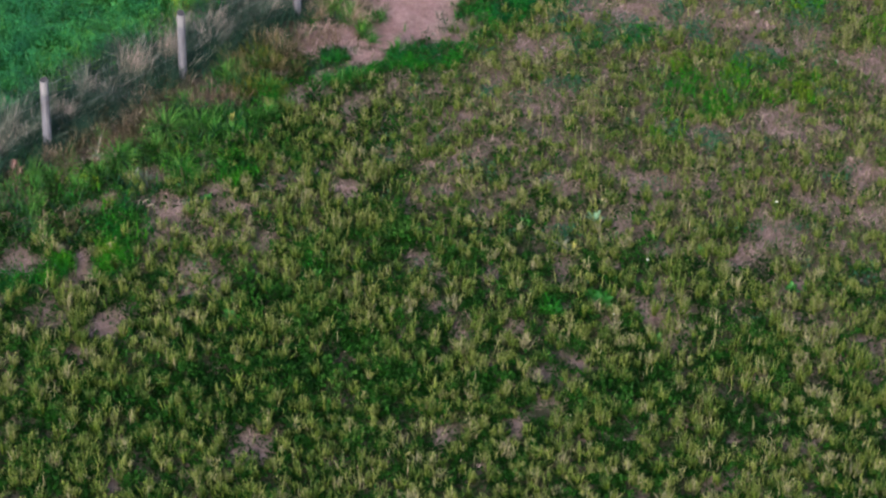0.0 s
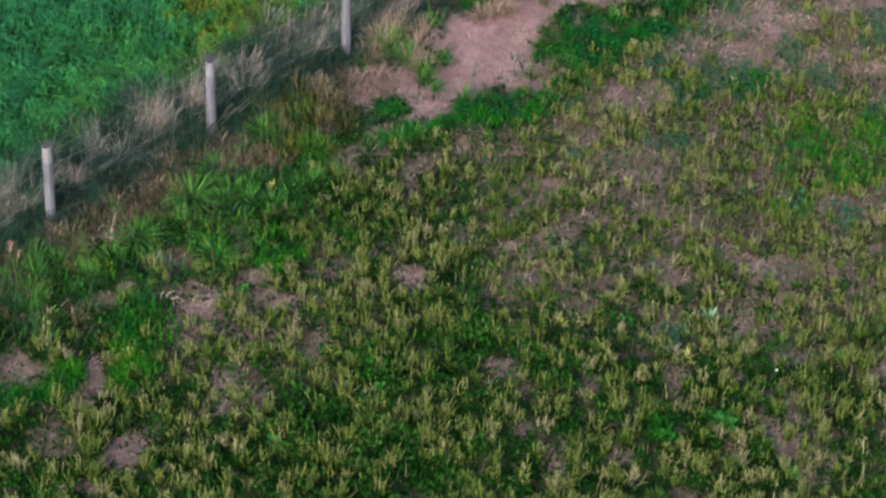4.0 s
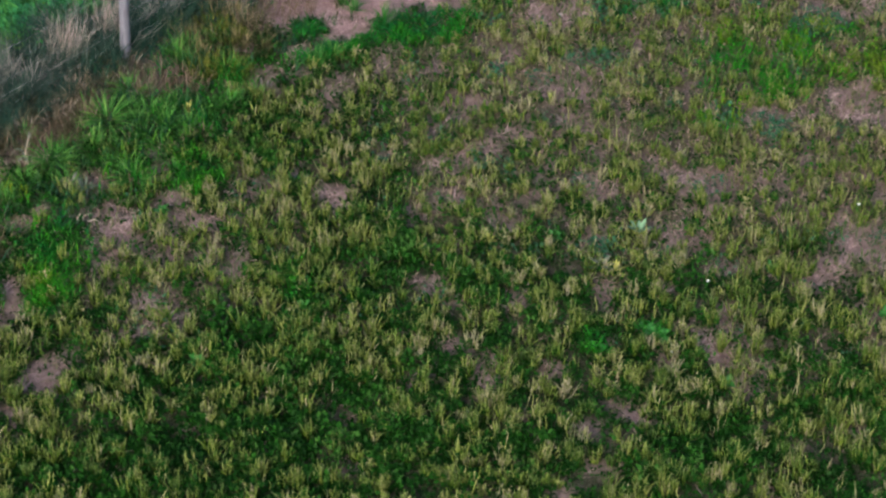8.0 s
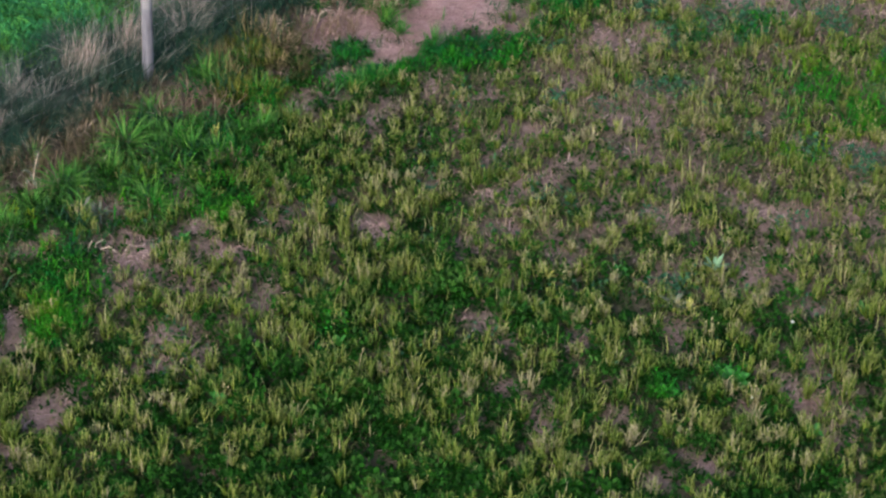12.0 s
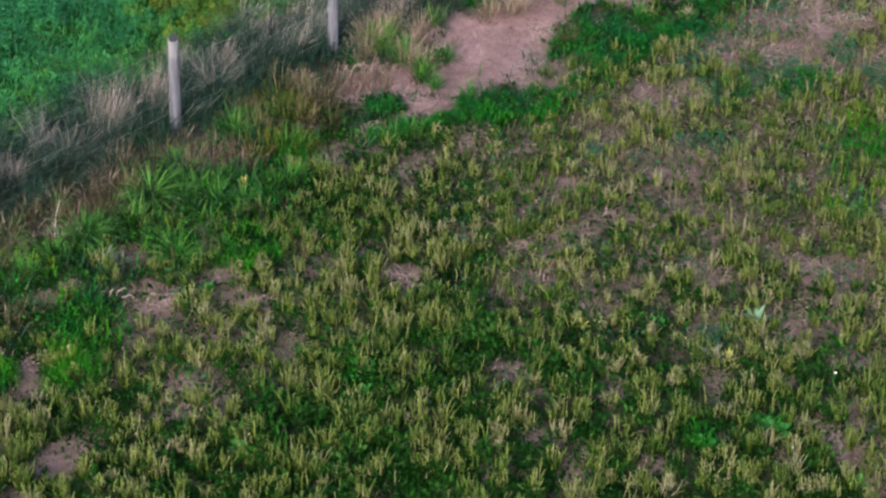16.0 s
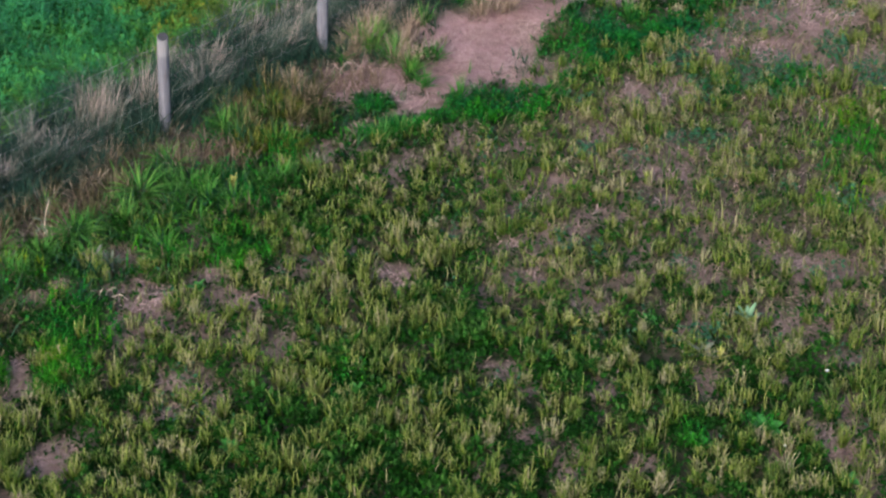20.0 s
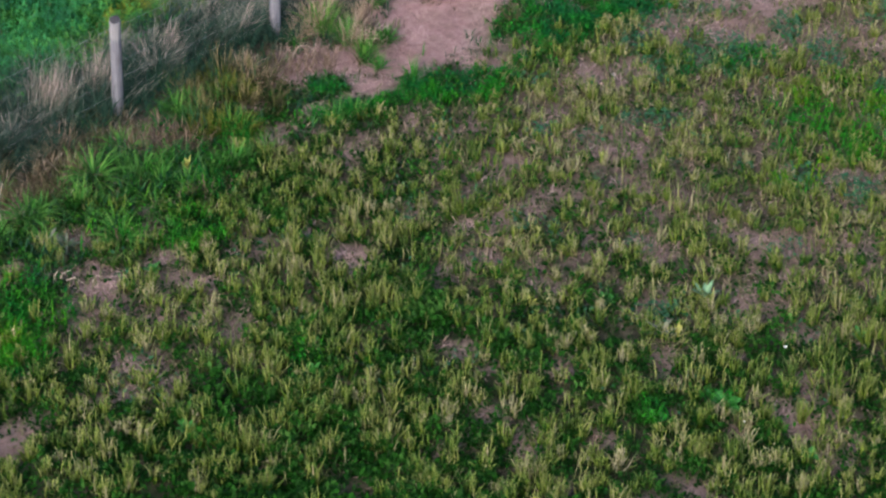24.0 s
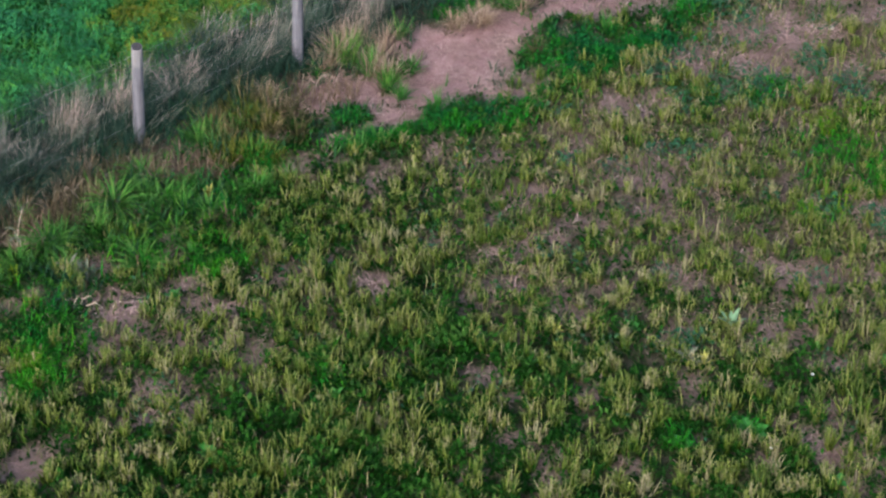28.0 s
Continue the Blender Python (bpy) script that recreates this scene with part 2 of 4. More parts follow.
def leaf_material(name, hues, base, tip, base_mix=0.55, tip_mix=0.5, through_light=0.22, rough=0.6, gloss=0.15):
    """Blades and leaves: hue picks the colour of each one; it blends to base at the foot, mostly darker, and to tip at
    the end.
    """
    m, nt, bsdf = nodes(name)
    col = ramp(nt, attr(nt, "hue"), hues)
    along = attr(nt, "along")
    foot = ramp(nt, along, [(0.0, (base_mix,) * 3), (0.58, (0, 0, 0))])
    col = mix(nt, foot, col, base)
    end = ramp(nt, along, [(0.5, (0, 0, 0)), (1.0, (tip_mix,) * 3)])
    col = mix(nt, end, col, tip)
    grain = noise_tex(nt, 60, 2)
    col = mix(nt, 0.5, col, mix(nt, 1.0, col, ramp(nt, grain, [(0.3, (0.55, 0.55, 0.55)), (0.7, (1.35, 1.35, 1.35))]), "MULTIPLY"))
    nt.links.new(col, bsdf.inputs["Base Color"])
    bsdf.inputs["Roughness"].default_value = rough
    bsdf.inputs["Specular IOR Level"].default_value = gloss
    tr = nt.nodes.new("ShaderNodeBsdfTranslucent")
    nt.links.new(col, tr.inputs["Color"])
    ms = nt.nodes.new("ShaderNodeMixShader")
    ms.inputs[0].default_value = through_light
    out = nt.nodes["Material Output"]
    nt.links.new(bsdf.outputs[0], ms.inputs[1])
    nt.links.new(tr.outputs[0], ms.inputs[2])
    nt.links.new(ms.outputs[0], out.inputs["Surface"])
    return m


def ground_material():
    m, nt, bsdf = nodes("soil_and_gap_shade")
    big, mid, fine = noise_tex(nt, 0.9, 5), noise_tex(nt, 7, 6, 0.65), noise_tex(nt, 70, 4, 0.7, 1.0)
    soil = ramp(nt, mid, [(0.25, (0.10, 0.066, 0.062)), (0.5, (0.245, 0.17, 0.163)), (0.78, (0.42, 0.30, 0.29))])
    straw = ramp(nt, fine, [(0.35, (0.17, 0.105, 0.10)), (0.55, (0.34, 0.23, 0.21)), (0.72, (0.5, 0.37, 0.34))])
    soil = mix(nt, ramp(nt, fine, [(0.5, (0, 0, 0)), (0.7, (0.75, 0.75, 0.75))]), soil, straw)
    sand = ramp(nt, mid, [(0.2, (0.27, 0.15, 0.165)), (0.5, (0.44, 0.265, 0.285)), (0.8, (0.62, 0.41, 0.42))])
    sand = mix(nt, 0.2, sand, straw)
    blot = noise_tex(nt, 2.6, 5, 0.6, 0.6)
    sand = mix(nt, ramp(nt, blot, [(0.4, (0.0,) * 3), (0.6, (0.9,) * 3)]), sand, mix(nt, 0.65, sand, soil))
    # near-black green: shade between the plants, put into the soil colour
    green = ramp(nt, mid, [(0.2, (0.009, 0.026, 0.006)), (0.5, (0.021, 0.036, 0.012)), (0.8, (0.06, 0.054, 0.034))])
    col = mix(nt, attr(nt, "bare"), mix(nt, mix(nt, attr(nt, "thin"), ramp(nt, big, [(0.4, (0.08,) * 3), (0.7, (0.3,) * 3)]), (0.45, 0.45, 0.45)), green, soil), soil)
    col = mix(nt, attr(nt, "sandy"), col, sand)
    col = mix(nt, attr(nt, "lush"), col, (0.016, 0.10, 0.014))
    nt.links.new(col, bsdf.inputs["Base Color"])
    bsdf.inputs["Roughness"].default_value = 0.95
    bsdf.inputs["Specular IOR Level"].default_value = 0.1
    bump(nt, bsdf, fine, 0.8, 0.02)
    return m


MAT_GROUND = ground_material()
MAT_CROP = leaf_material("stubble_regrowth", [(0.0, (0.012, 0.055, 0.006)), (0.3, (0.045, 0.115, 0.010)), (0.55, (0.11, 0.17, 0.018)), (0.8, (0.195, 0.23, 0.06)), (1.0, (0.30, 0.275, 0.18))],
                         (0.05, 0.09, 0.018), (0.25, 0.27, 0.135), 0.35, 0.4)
# low hues are near black: the shade of the gaps is in the leaf colour
MAT_WEED = leaf_material("shaded_weed_leaves", [(0.0, (0.004, 0.030, 0.003)), (0.35, (0.005, 0.040, 0.003)), (0.7, (0.014, 0.078, 0.007)), (1.0, (0.07, 0.16, 0.035))], (0.006, 0.034, 0.004), (0.03, 0.11, 0.016), 0.3, 0.3, 0.2, 0.55, 0.08)
MAT_LUSH = leaf_material("lush_grass", [(0.0, (0.006, 0.10, 0.028)), (0.35, (0.010, 0.145, 0.014)), (0.7, (0.028, 0.185, 0.008)), (1.0, (0.13, 0.21, 0.014))], (0.010, 0.10, 0.012), (0.03, 0.18, 0.016), 0.3, 0.2, 0.22, 0.6, 0.08)
MAT_HERB = leaf_material("low_herb_leaves", [(0.0, (0.022, 0.11, 0.055)), (0.5, (0.045, 0.13, 0.06)), (1.0, (0.09, 0.16, 0.06))], (0.03, 0.10, 0.045), (0.07, 0.17, 0.09), 0.3, 0.25, 0.2, 0.5, 0.2)
MAT_TUFT = leaf_material("tuft_blades", [(0.0, (0.02, 0.12, 0.022)), (0.6, (0.045, 0.195, 0.026)), (1.0, (0.14, 0.29, 0.055))], (0.025, 0.11, 0.016), (0.18, 0.34, 0.09), 0.5, 0.45)
# the lowest hue also serves for the shaded band along the fence foot
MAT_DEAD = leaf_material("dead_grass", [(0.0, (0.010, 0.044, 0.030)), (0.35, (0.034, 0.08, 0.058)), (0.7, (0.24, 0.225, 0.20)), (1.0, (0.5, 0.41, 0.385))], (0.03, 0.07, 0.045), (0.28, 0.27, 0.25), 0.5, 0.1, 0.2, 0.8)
MAT_STUB = leaf_material("short_stubble", [(0.0, (0.025, 0.08, 0.016)), (0.35, (0.08, 0.11, 0.034)), (0.65, (0.17, 0.145, 0.08)), (1.0, (0.33, 0.235, 0.205))], (0.06, 0.075, 0.03), (0.28, 0.25, 0.14), 0.5, 0.3)
MAT_VERGE = leaf_material("verge_grass", [(0.0, (0.012, 0.06, 0.034)), (0.4, (0.02, 0.095, 0.028)), (0.75, (0.055, 0.17, 0.024)), (1.0, (0.2, 0.25, 0.06))], (0.014, 0.055, 0.016), (0.06, 0.14, 0.04), 0.5, 0.3)
MAT_BROWN = leaf_material("brown_weeds", [(0.0, (0.05, 0.06, 0.02)), (0.5, (0.10, 0.088, 0.05)), (0.85, (0.21, 0.17, 0.13)), (1.0, (0.44, 0.36, 0.305))], (0.05, 0.05, 0.028), (0.165, 0.14, 0.095), 0.5, 0.3, 0.2, 0.8)
MAT_STRAW = leaf_material("bleached_straw", [(0.0, (0.2, 0.15, 0.10)), (0.5, (0.36, 0.27, 0.215)), (1.0, (0.66, 0.53, 0.45))], (0.18, 0.14, 0.08), (0.6, 0.48, 0.4), 0.5, 0.3, 0.2, 0.75)
MAT_PLUME = leaf_material("dry_plume", [(0.0, (0.16, 0.13, 0.11)), (0.5, (0.33, 0.265, 0.24)), (1.0, (0.68, 0.6, 0.56))], (0.12, 0.115, 0.085), (0.46, 0.4, 0.375), 0.6, 0.3, 0.25, 0.8)
MAT_COMB = leaf_material("combed_grass", [(0.0, (0.05, 0.11, 0.08)), (0.4, (0.17, 0.19, 0.16)), (0.75, (0.34, 0.31, 0.285)), (1.0, (0.58, 0.5, 0.46))], (0.08, 0.11, 0.08), (0.36, 0.34, 0.31), 0.6, 0.3, 0.25, 0.8)
MAT_THATCH = leaf_material("brown_thatch", [(0.0, (0.08, 0.06, 0.035)), (0.5, (0.16, 0.112, 0.082)), (1.0, (0.31, 0.23, 0.18))], (0.07, 0.06, 0.03), (0.2, 0.15, 0.09), 0.4, 0.3, 0.15, 0.85)
MAT_OLIVE = leaf_material("olive_weeds", [(0.0, (0.04, 0.08, 0.010)), (0.5, (0.10, 0.13, 0.016)), (1.0, (0.2, 0.19, 0.04))], (0.03, 0.055, 0.010), (0.17, 0.17, 0.045), 0.5, 0.3)
MAT_TAN = leaf_material("tan_weeds", [(0.0, (0.07, 0.085, 0.02)), (0.5, (0.16, 0.14, 0.065)), (1.0, (0.34, 0.265, 0.165))], (0.06, 0.07, 0.024), (0.24, 0.19, 0.11), 0.5, 0.35, 0.2, 0.8)
MAT_LITTER = leaf_material("straw_litter", [(0.0, (0.18, 0.115, 0.11)), (0.5, (0.4, 0.26, 0.255)), (1.0, (0.66, 0.47, 0.45))], (0.3, 0.2, 0.17), (0.48, 0.35, 0.31), 0.2, 0.2, 0.1, 0.85)
MAT_ALFALFA = leaf_material("forage_leaves", [(0.0, (0.014, 0.15, 0.06)), (0.35, (0.028, 0.22, 0.06)), (0.7, (0.07, 0.24, 0.024)), (1.0, (0.16, 0.175, 0.010))], (0.02, 0.13, 0.045), (0.08, 0.29, 0.08), 0.3, 0.25, 0.22, 0.5, 0.3)


# ---- mesh helpers ----
def sheet(name, verts, loops, sizes, material, attrs, smooth_faces=False):
    me = bpy.data.meshes.new(name)
    me.vertices.add(len(verts))
    me.vertices.foreach_set("co", np.asarray(verts, np.float32).ravel())
    me.loops.add(len(loops))
    me.loops.foreach_set("vertex_index", np.asarray(loops, np.int32))
    me.polygons.add(len(sizes))
    starts = np.concatenate([[0], np.cumsum(sizes)[:-1]]).astype(np.int32)
    me.polygons.foreach_set("loop_start", starts)
    me.update(calc_edges=True)
    for key, values in attrs.items():
        a = me.attributes.new(key, "FLOAT", "POINT")
        a.data.foreach_set("value", np.asarray(values, np.float32))
    if smooth_faces:
        me.polygons.foreach_set("use_smooth", np.ones(len(sizes), bool))
    me.materials.append(material)
    return me


def blades(rng, base, height, width, turn, lean, droop, hue, steps=3, tip=0.15, wave=0.0):
    """Grass blades as tapered strips that lean and arch, with a sideways wave. Returns vertices, loops, sizes, along, hue."""
    n = len(base)
    k = np.arange(steps + 1) / steps
    out = np.stack([np.cos(turn), np.sin(turn), 0 * turn], -1)
    side = np.stack([-np.sin(turn), np.cos(turn), 0 * turn], -1)
    ang = lean[:, None] + droop[:, None] * k[None, :]
    seg = height[:, None] / steps
    dx = np.concatenate([np.zeros((n, 1)), np.cumsum(np.sin(ang[:, :-1]) * seg, 1)], 1)
    dz = np.concatenate([np.zeros((n, 1)), np.cumsum(np.cos(ang[:, :-1]) * seg, 1)], 1)
    mid = base[:, None, :] + out[:, None, :] * dx[..., None]
    mid[..., 2] += dz
    if wave:
        bend = rng.normal(0, wave, n)[:, None] * height[:, None] * np.sin(rng.uniform(2.5, 6.0, n)[:, None] * k[None, :]) * k[None, :]
        mid += side[:, None, :] * bend[..., None]
    w = width[:, None] * np.where(k < 0.5, 0.8 + 0.4 * k, 1.0 - (k - 0.5) * 2 * (1 - tip))[None, :] * 0.5
    flat = rng.uniform(-0.7, 0.7, n)
    wide = side * np.cos(flat)[:, None] + out * np.sin(flat)[:, None]
    left, right = mid - wide[:, None, :] * w[..., None], mid + wide[:, None, :] * w[..., None]
    verts = np.stack([left, right], 2).reshape(n, -1, 3)
    per = 2 * (steps + 1)
    quad = np.array([[2 * i, 2 * i + 1, 2 * i + 3, 2 * i + 2] for i in range(steps)]).ravel()
    loops = (np.arange(n)[:, None] * per + quad[None, :]).ravel()
    return verts.reshape(-1, 3), loops, np.full(n * steps, 4), np.tile(np.repeat(k, 2), n), np.repeat(hue, per)


def leaves(rng, base, size, turn, tilt, hue, slim=(0.5, 0.8)):
    """Small pointed leaves, folded along the midrib."""
    n = len(base)
    out = np.stack([np.cos(turn) * np.cos(tilt), np.sin(turn) * np.cos(tilt), np.sin(tilt)], -1)
    side = np.stack([-np.sin(turn), np.cos(turn), 0 * turn], -1)
    up = np.cross(out, side)
    roll = rng.uniform(-0.6, 0.6, n)
    side = side * np.cos(roll)[:, None] + up * np.sin(roll)[:, None]
    L, W = size[:, None], size[:, None] * rng.uniform(*slim, n)[:, None]
    p0, p2 = base, base + out * L
    mid = base + out * L * 0.5 - up * L * 0.08
    p1, p3 = mid - side * W * 0.5 + up * L * 0.1, mid + side * W * 0.5 + up * L * 0.1
    verts = np.stack([p0, p1, p2, p3], 1).reshape(-1, 3)
    loops = (np.arange(n)[:, None] * 4 + np.array([0, 1, 2, 0, 2, 3])[None, :]).ravel()
    return verts, loops, np.full(n * 2, 3), np.tile([0, 0.5, 1, 0.5], n), np.repeat(hue, 4)


def joined(pieces):
    v, l, s, a, h, at = [], [], [], [], [], 0
    for pv, pl, ps, pa, ph in pieces:
        v.append(pv), l.append(pl + at), s.append(ps), a.append(pa), h.append(ph)
        at += len(pv)
    return np.concatenate(v), np.concatenate(l), np.concatenate(s), {"along": np.concatenate(a), "hue": np.concatenate(h)}


def stuff(name, pieces, material, label, category):
    v, l, s, at = joined(pieces)
    return tagged(new(name, sheet(name, v, l, s, material, at)), label, category, kind="stuff")


def part(name, bm, material, parent, label=""):
    me = bpy.data.meshes.new(name)
    bm.to_mesh(me)
    bm.free()
    me.materials.append(material)
    ob = new(name, me)
    ob.parent = parent
    if label:
        ob["label"] = label
    return ob


def blade_part(name, pieces, material, parent, label=""):
    v, l, s, at = joined(pieces)
    ob = new(name, sheet(name, v, l, s, material, at))
    ob.parent = parent
    if label:
        ob["label"] = label
    return ob


def thing(name, x, y, label, category, group=""):
    ob = new(name)
    ob.location = (x, y, float(ground_z(np.array(x), np.array(y))))
    return tagged(ob, label, category, group)


def scatter(rng, x0, x1, y0, y1, per_m2):
    n = int((x1 - x0) * (y1 - y0) * per_m2)
    return rng.uniform(x0, x1, n), rng.uniform(y0, y1, n)


def on_ground(x, y, lift=0.0):
    return np.stack([x, y, ground_z(x, y) + lift], -1)


# ---- ground ----
def build_ground():
    near = np.arange(-11, 11.001, 0.09)
    far = np.array([12, 13.5, 16, 20, 27, 40, 65, 120, 240, 500, 1000, 2000])
    xs = np.concatenate([-far[::-1], near, far])
    ys = xs - 4.0
    gx, gy = np.meshgrid(xs, ys, indexing="ij")
    x, y = gx.ravel(), gy.ravel()
    n = len(xs)
    i, j = np.meshgrid(np.arange(n - 1), np.arange(n - 1), indexing="ij")
    a = (i * n + j).ravel()
    loops = np.stack([a, a + n, a + n + 1, a + 1], -1).ravel()
    s = fence_s(x, y)
    sandy = sandiness(x, y)
    close = np.exp(-((np.maximum(np.abs(x), np.abs(y + 4)) / 10.5) ** 8))
    attrs = {"thin": close * thin(x, y), "bare": np.maximum(close * bare(x, y), close * 0.35 * smooth(-1.2, -0.3, s) * (1 - smooth(0.8, 1.8, s))), "sandy": sandy,
             "lush": np.maximum(close * lushness(x, y) * 0.8, 1 - smooth(-1.4, -0.9, s))}
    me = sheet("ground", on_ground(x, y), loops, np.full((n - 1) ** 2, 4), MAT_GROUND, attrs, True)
    tagged(new("ground", me), "bare pinkish-brown soil of a cropped field, shaded dark green between plants", "ground", kind="structure")


build_ground()


# ---- crop: bunches of cut cereal with regrowth ----
def build_crop():
    """Bunches of cut cereal: pale frayed stalks over arching leaves."""
    rng = np.random.default_rng(7)
    # rows run along the fence, with much scatter
    u, v = np.meshgrid(np.arange(-16, 20, 0.182), np.arange(1.0, 16, 0.2), indexing="ij")
    u, v = u.ravel() + rng.normal(0, 0.075, u.size), v.ravel() + rng.normal(0, 0.065, v.size)
    x, y = PX + DX * u + NX * v, PY + DY * u + NY * v
    keep = (x > -8) & (x < 9.5) & (y > -13) & (y < 4.6)
    x, y, v = x[keep], y[keep], v[keep]
    open_soil, sandy, lush, sparse, weedy = bare(x, y), sandiness(x, y), lushness(x, y), thin(x, y), zone(x, y, WEEDY)
    chance = (1 - 0.8 * open_soil) * (1 - sandy) * (1 - smooth(0.25, 0.85, lush) * (1 - 0.4 * sparse)) * smooth(1.3, 2.3, v + 0.9 * (vnoise(x, y, 0.8, 21) - 0.5))
    chance *= (0.42 + 0.58 * smooth(0.25, 0.55, vnoise(x, y, 0.42, 22))) * (1 - 0.82 * zone(x, y, SOIL_FAR, SOIL_MID, SOIL_VERGE, SOIL_NEAR)) * (1 - 0.5 * zone(x, y, SOIL_DULL)) * (1 - 0.2 * weedy) * (1 - 0.5 * zone(x, y, HERBS))
    keep = rng.random(len(x)) < chance
    x, y, sparse, weedy = x[keep], y[keep], sparse[keep], weedy[keep]
    n = len(x)
    kind = rng.random(n) + 0.22 * weedy - 0.1 * sparse
    tone = np.where(kind < 0.28, 0.85, np.where(kind < 0.72, 0.62, 0.38)) + 0.3 * (vnoise(x, y, 0.9, 24) - 0.5) + rng.normal(0, 0.08, n)
    tall = rng.uniform(0.7, 1.3, n) * (0.185 + 0.03 * smooth(-3, -8, y) - 0.03 * sparse + 0.07 * (vnoise(x, y, 1.3, 23) - 0.5)) * (1 + 0.2 * weedy)
    wide = rng.uniform(0.045, 0.095, n)
    # the nearest stretch of the field: each bunch by itself
    single = (x > -2.6) & (x < 3.4) & (y > -9.3) & (y < -7.5)
    stalks, hang = bunches(rng, x[~single], y[~single], tall[~single], wide[~single], tone[~single])
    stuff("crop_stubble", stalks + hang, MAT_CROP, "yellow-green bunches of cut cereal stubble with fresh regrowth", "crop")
    for i in np.flatnonzero(single):
        pick = slice(i, i + 1)
        look_of = "pale tan" if tone[i] > 0.75 else "olive" if tone[i] > 0.5 else "leafy green"
        t = thing("cereal_bunch", float(x[i]), float(y[i]), look_of + " bunch of cut cereal stalks standing among low weeds", "crop plant", "cereal bunches in the near field")
        stalks, hang = bunches(rng, x[pick], y[pick], tall[pick], wide[pick], tone[pick])
        for name, pieces in (("stubble", stalks), ("foliage", hang)):
            tagged(blade_part(name, [(v - np.array(t.location), *rest) for v, *rest in pieces], MAT_CROP, t), kind="stuff")


def bunches(rng, x, y, tall, wide, tone):
    """The stalks and the hanging leaves of bunches of cereal at the given spots."""
    n = len(x)
    b = np.repeat(np.arange(n), rng.integers(9, 20, n))
    m = len(b)
    ang, rad = rng.uniform(0, 2 * np.pi, m), wide[b] * np.sqrt(rng.random(m))
    h = tall[b] * rng.uniform(0.6, 1.1, m)
    px, py = x[b] + rad * np.cos(ang), y[b] + rad * np.sin(ang)
    stalks = blades(rng, on_ground(px, py, -0.01), h, rng.uniform(0.008, 0.015, m), ang + rng.normal(0, 0.5, m), rng.uniform(-0.05, 0.2, m), rng.uniform(-0.25, 0.35, m), np.clip(tone[b] + rng.normal(0.04, 0.13, m), 0, 1), 4, 0.5, 0.09)
    # frayed bits on the upper stalks
    f = np.repeat(np.arange(m), 2)
    q = len(f)
    fray = leaves(rng, on_ground(px[f] + rng.normal(0, 0.012, q), py[f] + rng.normal(0, 0.012, q), h[f] * rng.uniform(0.5, 0.97, q)), rng.uniform(0.02, 0.05, q), rng.uniform(0, 6.283, q), rng.uniform(-0.3, 1.3, q), np.clip(tone[b[f]] + rng.normal(-0.04, 0.15, q), 0, 1), (0.25, 0.5))
    b = np.repeat(np.arange(n), rng.integers(10, 20, n))
    m = len(b)
    ang, rad = rng.uniform(0, 2 * np.pi, m), wide[b] * 1.1 * np.sqrt(rng.random(m))
    h = tall[b] * rng.uniform(0.5, 1.0, m)
    hang = blades(rng, on_ground(x[b] + rad * np.cos(ang), y[b] + rad * np.sin(ang), -0.01), h, rng.uniform(0.012, 0.027, m), ang + rng.normal(0, 0.5, m), rng.uniform(0.0, 0.35, m), rng.uniform(0.1, 1.1, m), np.clip(tone[b] - 0.17 + rng.normal(0, 0.17, m), 0, 1), 4, 0.3, 0.08)
    return [stalks, fray], [hang]


def build_stalks():
    """Thin pale stalks that stand above the bunches, in twos and threes."""
    rng = np.random.default_rng(27)
    x, y = scatter(rng, -7.5, 9, -13, 4.2, 9)
    k = rng.random(len(x)) < smooth(2.0, 2.8, fence_s(x, y)) * (1 - sandiness(x, y)) * (1 - 0.7 * zone(x, y, SOIL_FAR, SOIL_MID, SOIL_NEAR)) * (1 - 0.6 * lushness(x, y)) * (0.35 + 0.65 * smooth(0.35, 0.6, vnoise(x, y, 0.7, 38)))
    b = np.repeat(np.flatnonzero(k), 3)
    m = len(b)
    px, py = x[b] + rng.normal(0, 0.025, m), y[b] + rng.normal(0, 0.025, m)
    tall = rng.uniform(0.17, 0.33, len(x))[b] * rng.uniform(0.7, 1.05, m)
    piece = blades(rng, on_ground(px, py), tall, rng.uniform(0.007, 0.012, m), rng.uniform(0, 6.283, m), rng.uniform(0, 0.22, m), rng.uniform(-0.1, 0.45, m), np.clip(rng.uniform(0.6, 1.0, len(x))[b] + rng.normal(0, 0.1, m), 0, 1), 4, 0.6, 0.1)
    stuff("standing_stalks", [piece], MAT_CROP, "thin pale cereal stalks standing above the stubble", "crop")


def build_stubs():
    """Short cut stubs and dull regrowth that cover the thin part of the field."""
    rng = np.random.default_rng(19)
    x, y = scatter(rng, -6, 9, -9, 4.5, 700)
    k = rng.random(len(x)) < np.maximum(0.08 + 0.92 * thin(x, y), 0.5 * bare(x, y)) * (1 - 0.35 * zone(x, y, SOIL_FAR, SOIL_MID, SOIL_VERGE)) * (1 - sandiness(x, y)) * (0.35 + 0.65 * smooth(0.3, 0.6, vnoise(x, y, 0.3, 33)))
    x, y = x[k], y[k]
    n = len(x)
    hue = np.clip(-0.12 + 0.85 * vnoise(x, y, 0.35, 34) + rng.normal(0, 0.2, n), 0, 1)
    piece = blades(rng, on_ground(x, y), rng.uniform(0.04, 0.13, n), rng.uniform(0.010, 0.024, n), rng.uniform(0, 6.283, n), rng.uniform(0.3, 1.2, n), rng.uniform(0, 0.7, n), hue, 2, 0.5)
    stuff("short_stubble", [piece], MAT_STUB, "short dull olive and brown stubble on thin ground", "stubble")


